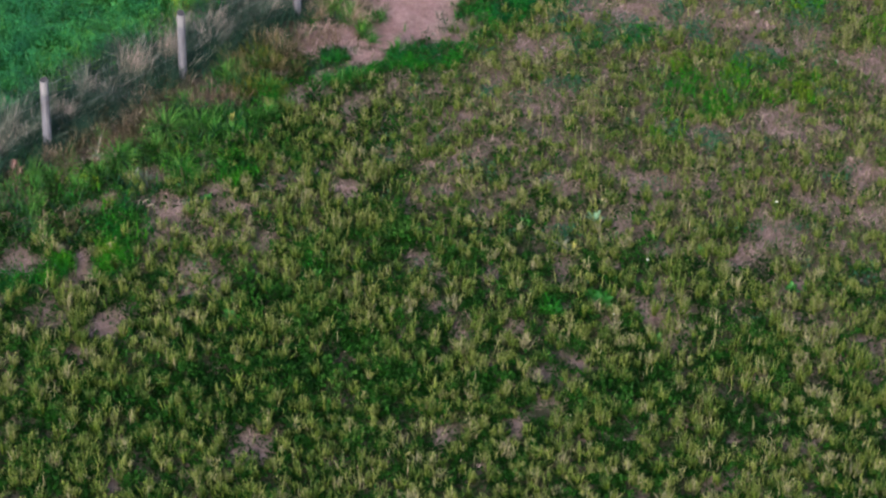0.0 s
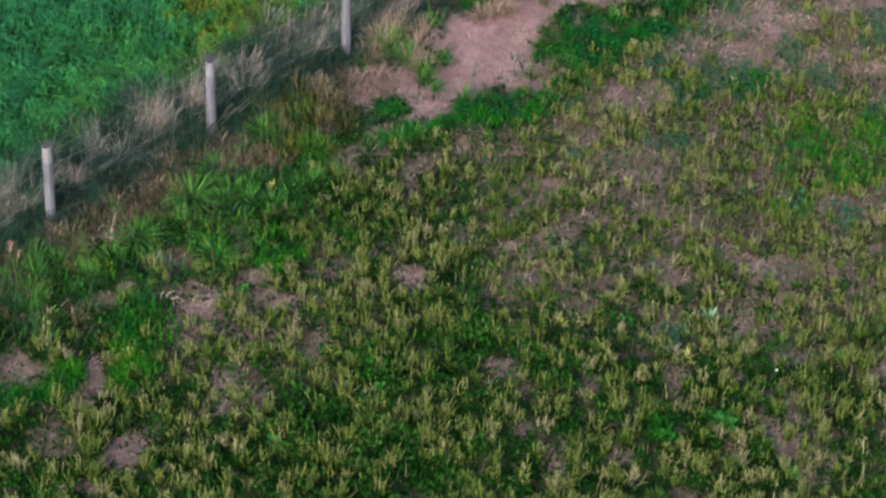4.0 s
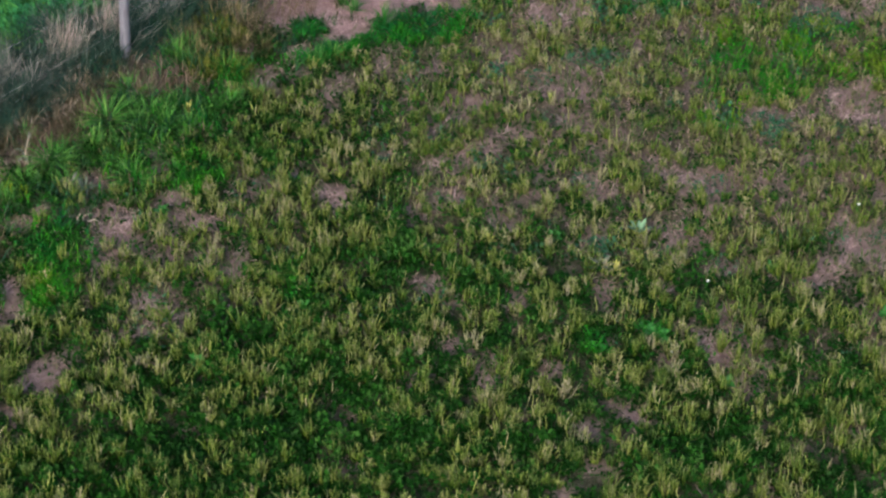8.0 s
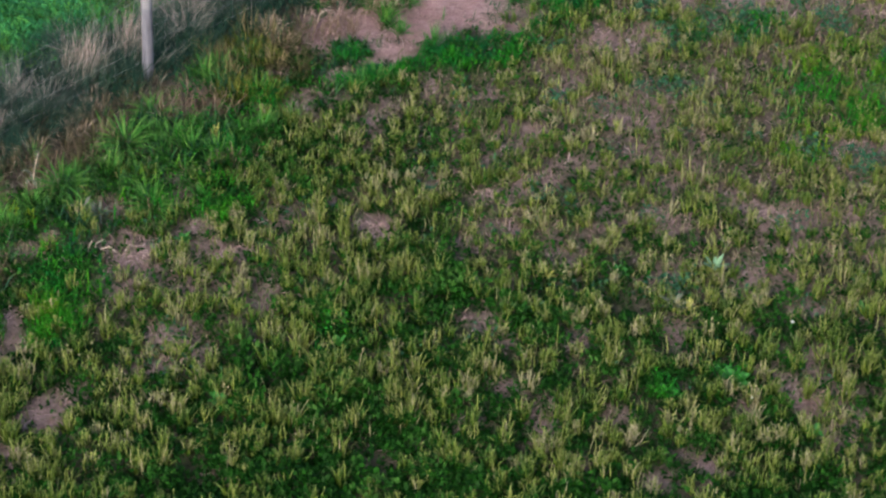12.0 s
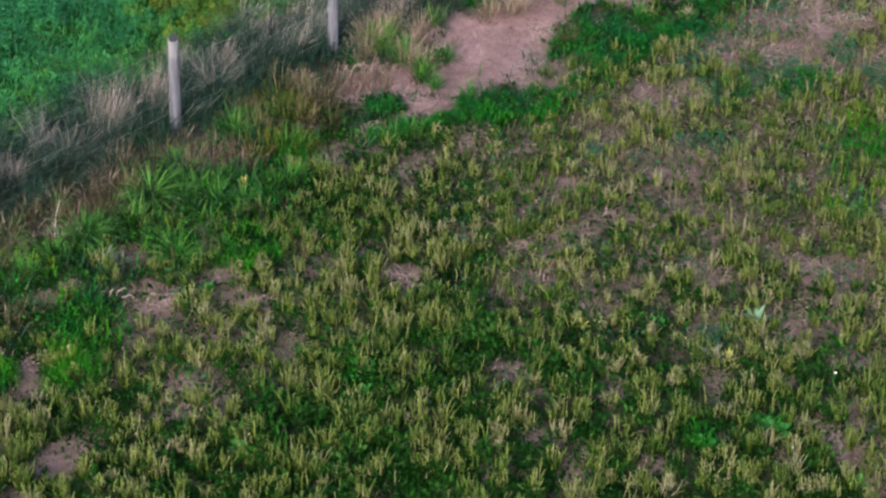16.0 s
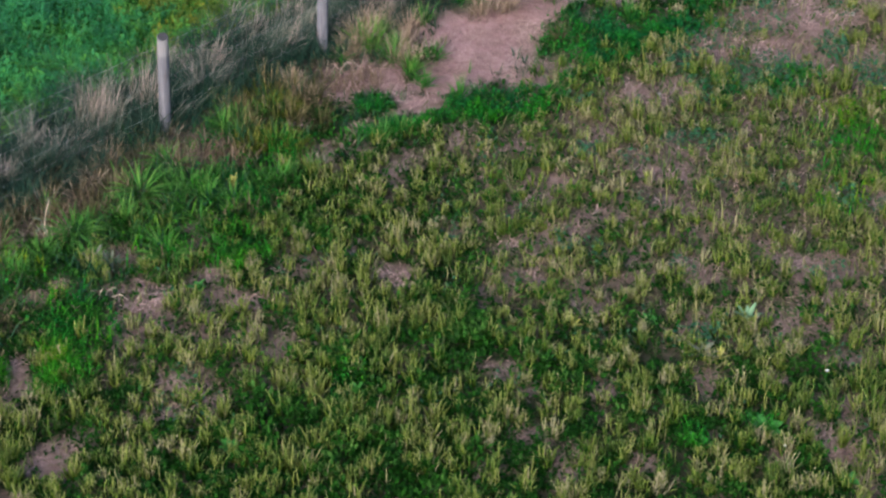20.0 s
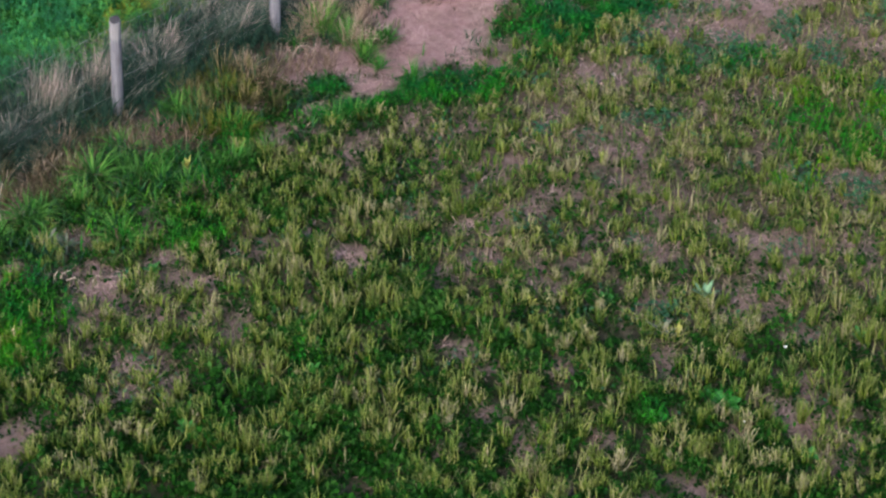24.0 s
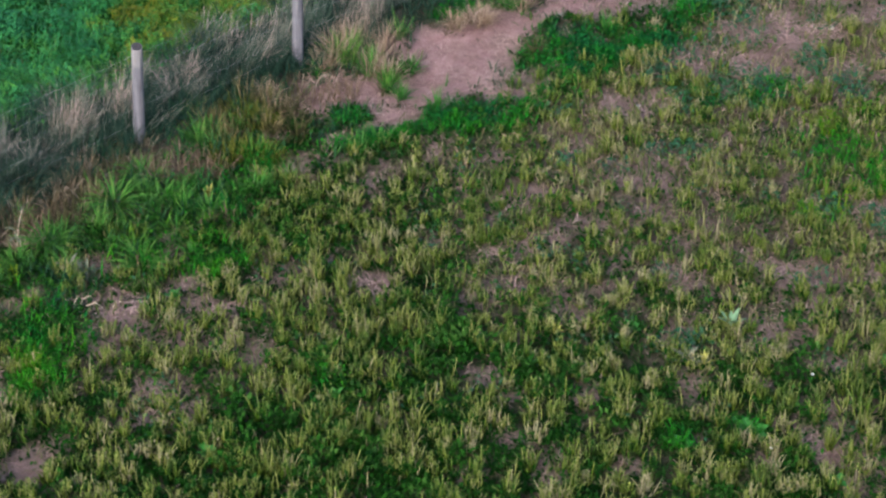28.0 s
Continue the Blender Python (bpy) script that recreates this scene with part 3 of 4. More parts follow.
def build_herbs():
    """Flat patches of teal herbs on the thin ground."""
    rng = np.random.default_rng(29)
    x, y = scatter(rng, -5, 9, -8, 4.5, 2200)
    patch = 0.22 * smooth(0.68, 0.85, vnoise(x, y, 0.42, 35) + 0.12 * (vnoise(x, y, 0.12, 36) - 0.5)) * (0.2 + 0.8 * thin(x, y))
    k = rng.random(len(x)) < np.maximum(patch, 0.6 * zone(x, y, HERBS)) * (1 - sandiness(x, y)) * smooth(1.4, 2.2, fence_s(x, y))
    x, y = x[k], y[k]
    n = len(x)
    hue = np.clip(0.0 + 0.6 * vnoise(x, y, 0.7, 37) + rng.normal(0, 0.15, n), 0, 1)
    piece = leaves(rng, on_ground(x, y, 0.10 * rng.random(n)), rng.uniform(0.03, 0.075, n), rng.uniform(0, 6.283, n), rng.uniform(-0.1, 0.6, n), hue, (0.4, 0.7))
    stuff("low_herbs", [piece], MAT_HERB, "low blue-green herb patches on the thin stubble", "weeds")


def build_litter():
    """Broken straw lying on the soil and on the worn patch."""
    rng = np.random.default_rng(17)
    x, y = scatter(rng, -8, 9, -12.5, 4, 800)
    sandy = sandiness(x, y)
    k = rng.random(len(x)) < np.maximum(0.9 * sandy, 0.02 + 0.2 * bare(x, y) + 0.17 * thin(x, y) + 0.3 * zone(x, y, SOIL_FAR, SOIL_MID, SOIL_VERGE)) * smooth(0.2, 0.9, fence_s(x, y))
    x, y = x[k], y[k]
    n = len(x)
    hue = np.clip(1.3 * vnoise(x, y, 0.22, 39) - 0.3 + rng.normal(0.05, 0.22, n), 0, 1)
    piece = blades(rng, on_ground(x, y, 0.012), rng.uniform(0.05, 0.15, n) * (1 + 0.5 * sandy[k]), rng.uniform(0.005, 0.012, n) * (1 - 0.45 * sandy[k]), rng.uniform(0, 6.283, n), rng.uniform(1.1, 1.56, n), rng.uniform(0.0, 0.6, n), hue, 4, 0.15, 0.14)
    stuff("straw_litter", [piece], MAT_LITTER, "pinkish broken straw lying on the soil", "straw")


def build_weeds():
    rng = np.random.default_rng(8)
    x, y = scatter(rng, -7.2, 8.8, -12.4, 4.4, 2700)
    s = fence_s(x, y)
    lush, sparse, weedy = lushness(x, y), thin(x, y), zone(x, y, WEEDY)
    cover = (0.22 + 0.78 * smooth(0.3, 0.62, vnoise(x, y, 0.26, 31))) * (1 - 0.84 * sparse)
    soil = zone(x, y, SOIL_FAR, SOIL_MID, SOIL_VERGE, SOIL_NEAR)
    chance = (1 - 0.6 * soil) * (1 - 0.85 * zone(x, y, THATCH)) * np.maximum(np.maximum(cover * (1 - 0.72 * bare(x, y)) * (1 - 0.5 * lush), 0.1 * lush), 0.7 * weedy) * (1 - smooth(0.05, 0.45, sandiness(x, y))) * smooth(0.3, 1.0, s)
    k = rng.random(len(x)) < chance
    x, y, lush, weedy = x[k], y[k], lush[k], weedy[k]
    n = len(x)
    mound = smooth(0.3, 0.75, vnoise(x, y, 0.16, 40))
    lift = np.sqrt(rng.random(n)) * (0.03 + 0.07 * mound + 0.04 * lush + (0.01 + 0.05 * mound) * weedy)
    # the mound term paints shade into hollows and lights the mound tops
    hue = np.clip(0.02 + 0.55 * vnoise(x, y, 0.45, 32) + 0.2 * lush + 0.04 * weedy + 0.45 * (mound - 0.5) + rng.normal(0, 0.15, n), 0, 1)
    size = rng.uniform(0.025, 0.07, n) * (1 + 0.25 * weedy)
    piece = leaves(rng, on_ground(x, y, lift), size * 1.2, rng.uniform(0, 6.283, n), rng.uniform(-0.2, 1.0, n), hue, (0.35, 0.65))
    stuff("low_weeds", [piece], MAT_WEED, "low dark green weed leaves between stubble, coloured darker in the hollows", "weeds")


def build_lush():
    """Thick fresh growth: leaves in mounds, with short grass through them."""
    rng = np.random.default_rng(9)
    x, y = scatter(rng, -7, 9, -10, 4.5, 4800)
    k = rng.random(len(x)) < lushness(x, y) * (1 - 0.85 * zone(x, y, THATCH)) * (1 - smooth(0.1, 0.5, sandiness(x, y))) * (1 - 0.85 * smooth(2.5, 1.7, fence_s(x, y)) * smooth(-2.9, -3.3, y)) * (0.25 + 0.75 * smooth(0.36, 0.6, vnoise(x, y, 0.17, 42)))
    x, y = x[k], y[k]
    n = len(x)
    mound = vnoise(x, y, 0.2, 43)
    hue = np.clip(-0.05 + 0.7 * vnoise(x, y, 0.6, 41) + 0.6 * (mound - 0.5) - 0.12 * smooth(-2.2, -0.5, y) * smooth(4, 2.5, x) + 0.42 * smooth(3, 4.5, x) + 0.55 * zone(x, y, LIME) + 0.08 * smooth(-2.5, -3.5, x) + rng.normal(0, 0.06, n), 0, 1)
    tall = 0.08 + 0.12 * mound
    g = rng.random(n) < 0.42
    q = int(g.sum())
    piece = blades(rng, on_ground(x[g], y[g]), rng.uniform(0.6, 1.35, q) * tall[g] * (1.2 - 0.35 * smooth(-3.0, -1.8, y[g])), rng.uniform(0.010, 0.022, q), rng.uniform(0, 6.283, q), rng.uniform(0.05, 0.6, q), rng.uniform(0.3, 1.4, q), hue[g], 3)
    q = n - q
    leafy = leaves(rng, on_ground(x[~g], y[~g], tall[~g] * np.sqrt(rng.random(q))), rng.uniform(0.022, 0.055, q), rng.uniform(0, 6.283, q), rng.uniform(-0.2, 0.8, q), hue[~g], (0.4, 0.75))
    stuff("lush_grass", [piece, leafy], MAT_LUSH, "patches of bright green lush grass among the stubble", "grass")


def build_fence_grass():
    rng = np.random.default_rng(10)
    t = rng.uniform(-9, 11, 34000)
    s = rng.normal(-0.5, 0.36, len(t))
    x, y = PX + DX * t + NX * s, PY + DY * t + NY * s
    k = (s > -1.35) & (s < 0.25) & (rng.random(len(t)) < 0.25 + 0.75 * smooth(0.3, 0.6, vnoise(x, y, 0.5, 51)))
    x, y, s = x[k], y[k], s[k]
    n = len(x)
    # the last smooth term paints the shadow band at the fence foot
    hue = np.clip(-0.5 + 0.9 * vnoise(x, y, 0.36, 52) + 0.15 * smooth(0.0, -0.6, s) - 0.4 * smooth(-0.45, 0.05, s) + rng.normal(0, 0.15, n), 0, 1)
    turn = np.where(rng.random(n) < 0.4, rng.normal(0.8, 0.6, n), rng.uniform(0, 6.283, n))
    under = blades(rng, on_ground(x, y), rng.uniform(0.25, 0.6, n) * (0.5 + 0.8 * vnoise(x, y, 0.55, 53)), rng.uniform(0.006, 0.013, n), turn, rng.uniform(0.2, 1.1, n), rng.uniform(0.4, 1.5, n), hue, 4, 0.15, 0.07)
    # tussocks, each with a lean and a tone of its own, shaded down by the fence
    c = 560
    t, sd = rng.uniform(-9, 11, c), np.clip(rng.normal(-0.48, 0.3, c), -1.25, 0.1)
    cx, cy = PX + DX * t + NX * sd, PY + DY * t + NY * sd
    pale = (rng.random(c) < 0.2) & (sd < -0.15)
    # tones drop to the dark end near the fence, as painted shade
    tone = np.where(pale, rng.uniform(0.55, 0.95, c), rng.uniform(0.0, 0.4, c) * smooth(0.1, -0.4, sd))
    size, way, dip = rng.uniform(0.28, 0.6, c) * np.where(sd > -0.2, 0.75, 1.0), rng.normal(0.9, 1.0, c), rng.uniform(0.05, 0.6, c)
    b = np.repeat(np.arange(c), 52)
    m = len(b)
    ang, rad = rng.uniform(0, 6.283, m), 0.1 * np.sqrt(rng.random(m))
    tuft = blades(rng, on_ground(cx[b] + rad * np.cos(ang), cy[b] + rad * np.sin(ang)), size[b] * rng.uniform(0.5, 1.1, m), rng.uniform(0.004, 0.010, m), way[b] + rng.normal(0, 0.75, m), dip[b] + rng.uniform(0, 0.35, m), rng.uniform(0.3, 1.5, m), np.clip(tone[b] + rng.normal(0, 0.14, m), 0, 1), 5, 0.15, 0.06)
    stuff("dead_fence_grass", [under, tuft], MAT_DEAD, "tall grey dead grass leaning along the fence line, shaded dark at its foot", "grass")
    # combed bundles of bleached grass laid along the strip
    t, sd = rng.uniform(-6, 8, 95), rng.normal(-0.5, 0.2, 95)
    b = np.repeat(np.arange(95), 24)
    m = len(b)
    size, way, dip = rng.uniform(0.3, 0.65, 95), rng.normal(0.8, 0.5, 95), rng.uniform(0.35, 1.0, 95)
    tt, ss = t[b] + rng.normal(0, 0.09, m), sd[b] + rng.normal(0, 0.035, m)
    x, y = PX + DX * tt + NX * ss, PY + DY * tt + NY * ss
    piece = blades(rng, on_ground(x, y, 0.05), size[b] * rng.uniform(0.6, 1.1, m), rng.uniform(0.004, 0.008, m), way[b] + rng.normal(0, 0.13, m), dip[b] + rng.normal(0, 0.1, m), rng.uniform(0.3, 0.7, m), np.clip(rng.uniform(0.05, 0.6, 95)[b] + rng.normal(0, 0.2, m), 0, 1), 5)
    stuff("combed_dead_grass", [piece], MAT_COMB, "pale combed wisps of dead grass leaning along the fence", "grass")
    # weeds and half-dead growth at the foot of the fence
    t = rng.uniform(-8, 9, 55000)
    s = rng.uniform(-0.3, 2.2, len(t))
    x, y = PX + DX * t + NX * s, PY + DY * t + NY * s
    k = rng.random(len(t)) < (1 - smooth(1.2, 2.0, s + 0.9 * (vnoise(x, y, 0.7, 54) - 0.5))) * (1 - sandiness(x, y)) * (1 - 0.85 * zone(x, y, SOIL_FAR, SOIL_MID, SOIL_VERGE)) * (1 - 0.75 * zone(x, y, THATCH)) * (0.12 + 0.88 * smooth(0.36, 0.58, 0.55 * vnoise(x, y, 0.3, 55) + 0.45 * vnoise(x, y, 0.15, 58)))
    x, y, s = x[k], y[k], s[k]
    n = len(x)
    dry = 0.22 * smooth(0.6, -0.6, fence_t(x, y)) * smooth(1.5, 0.9, s) + 0.75 * smooth(0.5, 0.75, vnoise(x, y, 0.4, 56)) + 0.42 * zone(x, y, BROWN) + 0.5 * rng.random(n)
    d = dry > 0.68
    for name, pick, mat, label in (("verge_grass", ~d, MAT_VERGE, "dark green verge grass at the foot of the fence, shaded darker beside it"), ("verge_straw", d, MAT_BROWN, "brown dead weeds at the foot of the fence")):
        q = int(pick.sum())
        # verge grass hue falls towards the fence: shade put into its colour
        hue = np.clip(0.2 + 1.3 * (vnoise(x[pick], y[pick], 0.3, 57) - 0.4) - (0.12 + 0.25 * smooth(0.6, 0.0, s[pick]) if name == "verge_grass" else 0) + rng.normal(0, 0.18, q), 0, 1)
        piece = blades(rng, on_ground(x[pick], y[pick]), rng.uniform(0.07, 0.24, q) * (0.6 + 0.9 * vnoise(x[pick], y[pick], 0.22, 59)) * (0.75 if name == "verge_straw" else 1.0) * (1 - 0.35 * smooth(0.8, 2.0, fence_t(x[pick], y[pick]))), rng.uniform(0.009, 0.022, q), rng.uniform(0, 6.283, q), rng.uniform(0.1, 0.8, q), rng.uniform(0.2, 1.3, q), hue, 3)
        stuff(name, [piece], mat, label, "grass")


def build_forage():
    rng = np.random.default_rng(11)
    t = rng.uniform(-8, 11, 300000)
    s = -rng.uniform(0.7, 7.0, len(t))
    x, y = PX + DX * t + NX * s, PY + DY * t + NY * s
    clump = vnoise(x, y, 0.22, 61)
    k = rng.random(len(t)) < (0.35 + 0.65 * smooth(0.25, 0.6, clump)) * smooth(0.7, 1.2, -s)
    x, y, s, clump = x[k], y[k], s[k], clump[k]
    n = len(x)
    top = 0.14 + 0.16 * clump
    lift = top * np.sqrt(rng.random(n))
    yellow = np.maximum(zone(x, y, YELLOW), 0.45 * zone(x, y, YELLOW_WEAK))
    hue = np.clip(0.0 + 0.5 * vnoise(x, y, 0.45, 63) + 0.72 * yellow + rng.normal(0, 0.12, n), 0, 1)
    lv = leaves(rng, on_ground(x, y, lift), rng.uniform(0.035, 0.095, n), 9 * vnoise(x, y, 0.35, 64) + rng.normal(0, 0.7, n), rng.uniform(-0.1, 0.6, n), hue, (0.2, 0.4))
    pick = rng.random(n) < 0.16
    q = int(pick.sum())
    bl = blades(rng, on_ground(x[pick], y[pick]), rng.uniform(0.16, 0.34, q), rng.uniform(0.006, 0.012, q), rng.uniform(0, 6.283, q), rng.uniform(0.1, 0.6, q), rng.uniform(0.2, 1.2, q), np.clip(hue[pick] + 0.05, 0, 1), 3)
    stuff("forage_crop", [lv, bl], MAT_ALFALFA, "dense blue-green leafy forage crop beyond the fence", "crop")


build_crop()
build_stalks()
build_stubs()
build_herbs()
build_litter()
build_weeds()
build_lush()
build_fence_grass()
build_forage()


def build_far_fields():
    """The same crops further off, in coarser bunches."""
    rng = np.random.default_rng(23)
    x, y = scatter(rng, -26, 26, -50, 22, 7)
    s = fence_s(x, y)
    inside = (x > -8.8) & (x < 9.6) & (y > -13.8) & (y < 4.8)
    k = ~inside & (s > 2.0) & (rng.random(len(x)) < 0.45 + 0.55 * smooth(0.3, 0.6, vnoise(x, y, 1.2, 81)))
    x, y = x[k], y[k]
    n = len(x)
    b = np.repeat(np.arange(n), 9)
    m = len(b)
    ang, rad = rng.uniform(0, 6.283, m), 0.12 * np.sqrt(rng.random(m))
    hue = np.clip(0.15 + 0.5 * vnoise(x, y, 1.0, 82)[b] + rng.normal(0, 0.2, m), 0, 1)
    piece = blades(rng, on_ground(x[b] + rad * np.cos(ang), y[b] + rad * np.sin(ang)), rng.uniform(0.12, 0.27, m), rng.uniform(0.02, 0.045, m), ang, rng.uniform(0, 0.5, m), rng.uniform(0, 0.6, m), hue, 1, 0.6)
    stuff("outlying_crop", [piece], MAT_CROP, "yellow-green cereal stubble reaching across the wider field", "crop")
    t, sd = rng.uniform(-30, 36, 60000), -rng.uniform(0.8, 24, 60000)
    x, y = PX + DX * t + NX * sd, PY + DY * t + NY * sd
    k = ~((t > -8) & (t < 12) & (sd > -7))
    x, y = x[k], y[k]
    n = len(x)
    piece = leaves(rng, on_ground(x, y, 0.2 * np.sqrt(rng.random(n))), rng.uniform(0.12, 0.24, n), rng.uniform(0, 6.283, n), rng.uniform(-0.1, 0.8, n), np.clip(0.5 * vnoise(x, y, 1.5, 83) + rng.normal(0, 0.12, n), 0, 1))
    stuff("outlying_forage", [piece], MAT_ALFALFA, "blue-green forage reaching further beyond the fence", "crop")


build_far_fields()


# ---- fence ----
def wood_material():
    m, nt, bsdf = nodes("weathered_post_wood")
    tc = nt.nodes.new("ShaderNodeTexCoord")
    mp = nt.nodes.new("ShaderNodeMapping")
    mp.inputs["Scale"].default_value = (40, 40, 2.5)
    nt.links.new(tc.outputs["Object"], mp.inputs["Vector"])
    n = nt.nodes.new("ShaderNodeTexNoise")
    n.inputs["Scale"].default_value, n.inputs["Detail"].default_value = 1.0, 6
    nt.links.new(mp.outputs[0], n.inputs["Vector"])
    col = ramp(nt, n.outputs["Fac"], [(0.3, (0.075, 0.078, 0.105)), (0.5, (0.12, 0.124, 0.165)), (0.75, (0.20, 0.205, 0.255))])
    stain = noise_tex(nt, 5, 3)
    col = mix(nt, ramp(nt, stain, [(0.45, (0, 0, 0)), (0.7, (0.6, 0.6, 0.6))]), col, (0.07, 0.07, 0.09))
    sep = nt.nodes.new("ShaderNodeSeparateXYZ")
    nt.links.new(tc.outputs["Object"], sep.inputs[0])
    worn = nt.nodes.new("ShaderNodeMapRange")
    worn.inputs[1].default_value, worn.inputs[2].default_value = 0.98, 1.04
    nt.links.new(sep.outputs[2], worn.inputs[0])
    col = mix(nt, worn.outputs[0], col, mix(nt, 0.6, col, (0.25, 0.25, 0.285)))
    nt.links.new(col, bsdf.inputs["Base Color"])
    bsdf.inputs["Roughness"].default_value = 0.85
    bump(nt, bsdf, n.outputs["Fac"], 0.6, 0.01)
    return m


def plain(name, col, rough=0.6, metal=0.0, var=0.25, scale=30):
    m, nt, bsdf = nodes(name)
    f = noise_tex(nt, scale, 4)
    lo, hi = tuple(c * (1 - var) for c in col), tuple(min(1, c * (1 + var)) for c in col)
    nt.links.new(ramp(nt, f, [(0.3, lo), (0.7, hi)]), bsdf.inputs["Base Color"])
    bsdf.inputs["Roughness"].default_value, bsdf.inputs["Metallic"].default_value = rough, metal
    return m


MAT_POST = wood_material()
MAT_END = plain("dark_end_grain", (0.035, 0.035, 0.045), 0.9, 0, 0.4, 60)
MAT_WIRE = plain("galvanised_wire", (0.42, 0.43, 0.45), 0.5, 0.7)


def post_mesh(seed, height):
    rng = random.Random(seed)
    bm = bmesh.new()
    rings, sides = 9, 12
    prev = None
    for i in range(rings + 1):
        z = -0.3 + (height + 0.3) * i / rings
        r = 0.068 - 0.005 * i / rings
        ring = []
        for k in range(sides):
            a = 2 * math.pi * k / sides
            rr = r * (1 + rng.uniform(-0.04, 0.04))
            ring.append(bm.verts.new((rr * math.cos(a), rr * math.sin(a), z + (0.02 * math.cos(a) if i == rings else 0))))
        if prev:
            for k in range(sides):
                bm.faces.new((prev[k], prev[(k + 1) % sides], ring[(k + 1) % sides], ring[k]))
        prev = ring
    top = [bm.verts.new(v.co * 1.0 + Vector((-v.co.x * 0.06, -v.co.y * 0.06, 0.004))) for v in prev]
    for k in range(sides):
        bm.faces.new((prev[k], prev[(k + 1) % sides], top[(k + 1) % sides], top[k]))
    bm.faces.new(top).material_index = 1
    return bm


def tube(bm, pts, r, sides=5):
    prev = None
    for i, p in enumerate(pts):
        d = (Vector(pts[min(i + 1, len(pts) - 1)]) - Vector(pts[max(i - 1, 0)])).normalized()
        q = d.to_track_quat("Z", "Y")
        rr = r(i / (len(pts) - 1)) if callable(r) else r
        ring = [bm.verts.new(Vector(p) + q @ Vector((rr * math.cos(2 * math.pi * k / sides), rr * math.sin(2 * math.pi * k / sides), 0))) for k in range(sides)]
        if prev:
            for k in range(sides):
                bm.faces.new((prev[k], prev[(k + 1) % sides], ring[(k + 1) % sides], ring[k]))
        else:
            bm.faces.new(ring[::-1])
        prev = ring
    bm.faces.new(prev)


POSTS = [(-7.12, -6.25), (-5.30, -4.44), (-3.42, -2.52), (-1.74, -0.79), (0.03, 1.0), (1.78, 2.79)]


def build_fence():
    fence = tagged(new("fence"), "weathered grey wooden post and wire mesh fence in dead grass", "fence")
    for i, (x, y) in enumerate(POSTS):
        ob = part("post", post_mesh(i, 1.24 + 0.02 * (i % 2)), MAT_POST, fence)
        ob.data.materials.append(MAT_END)
        ob.location = (x, y, float(ground_z(np.array(x), np.array(y))))
        ob.rotation_euler = (0, radians((-1.0, 0.5, -0.5, 0.3, 0.8, 0)[i]), radians(47 * i))
    off = Vector((-NX, -NY, 0)) * 0.07
    for z in (0.2, 0.4, 0.62, 0.84, 1.08):
        bm = bmesh.new()
        pts = []
        for (xa, ya), (xb, yb) in zip(POSTS, POSTS[1:]):
            for k in range(6):
                f = k / 6
                pts.append(Vector((xa + (xb - xa) * f, ya + (yb - ya) * f, z - 0.05 * f * (1 - f))) + off)
        pts.append(Vector((*POSTS[-1], z)) + off)
        tube(bm, pts, 0.0013, 4)
        part("wire", bm, MAT_WIRE, fence)
    bm = bmesh.new()
    (xa, ya), (xb, yb) = POSTS[0], POSTS[-1]
    for k in range(1, 84):
        f = k / 84
        p = Vector((xa + (xb - xa) * f, ya + (yb - ya) * f, 0)) + off
        tube(bm, [p + Vector((0, 0, 0.05)), p + Vector((0, 0, 1.04))], 0.0006, 3)
    ob = part("stay_wire", bm, MAT_WIRE, fence)
    ob["kind"] = "stuff"


build_fence()


# ---- single plants and litter ----
def grass_tuft(name, x, y, n, size, width, mat, label, spread=1.0, group="", seed=1, hue=(0.5, 0.25), foot=0.08, wind=None, short=0.6):
    rng = np.random.default_rng(seed)
    t = thing(name, x, y, label, "grass tuft", group)
    ang = rng.uniform(0, 2 * np.pi, n)
    rad = foot * np.sqrt(rng.random(n))
    base = np.stack([rad * np.cos(ang), rad * np.sin(ang), np.zeros(n)], -1)
    q = rng.random(n)
    turn = ang + rng.normal(0, 0.45, n) if wind is None else rng.normal(wind, 0.9 if spread < 1 else 0.2, n)
    piece = blades(rng, base, size * rng.uniform(short, 1.1, n), width * rng.uniform(0.6, 1.2, n), turn, spread * (0.1 + 0.65 * q), spread * (0.3 + 0.9 * q), np.clip(rng.normal(*hue, n), 0, 1), 5)
    blade_part("foliage", [piece], mat, t)
    return t


def leaf_bm(bm, m, length, width, arch=0.6, cup=0.25, steps=5):
    """One broad leaf along +x of m, arched, folded along its midrib, with a pointed tip."""
    rows = []
    for k in range(steps + 1):
        f = k / steps
        w = width * 0.5 * (math.sin(math.pi * min(1, 0.12 + 0.88 * f)) ** 0.7 if f < 1 else 0.02)
        a = arch * f
        p = Vector((length * f * math.cos(a * 0.6), 0, length * f * (0.55 - a * 0.6)))
        rows.append([bm.verts.new(m @ (p + Vector((0, -w, cup * w)))), bm.verts.new(m @ p), bm.verts.new(m @ (p + Vector((0, w, cup * w))))])
    for a, b in zip(rows, rows[1:]):
        bm.faces.new((a[0], a[1], b[1], b[0]))
        bm.faces.new((a[1], a[2], b[2], b[1]))


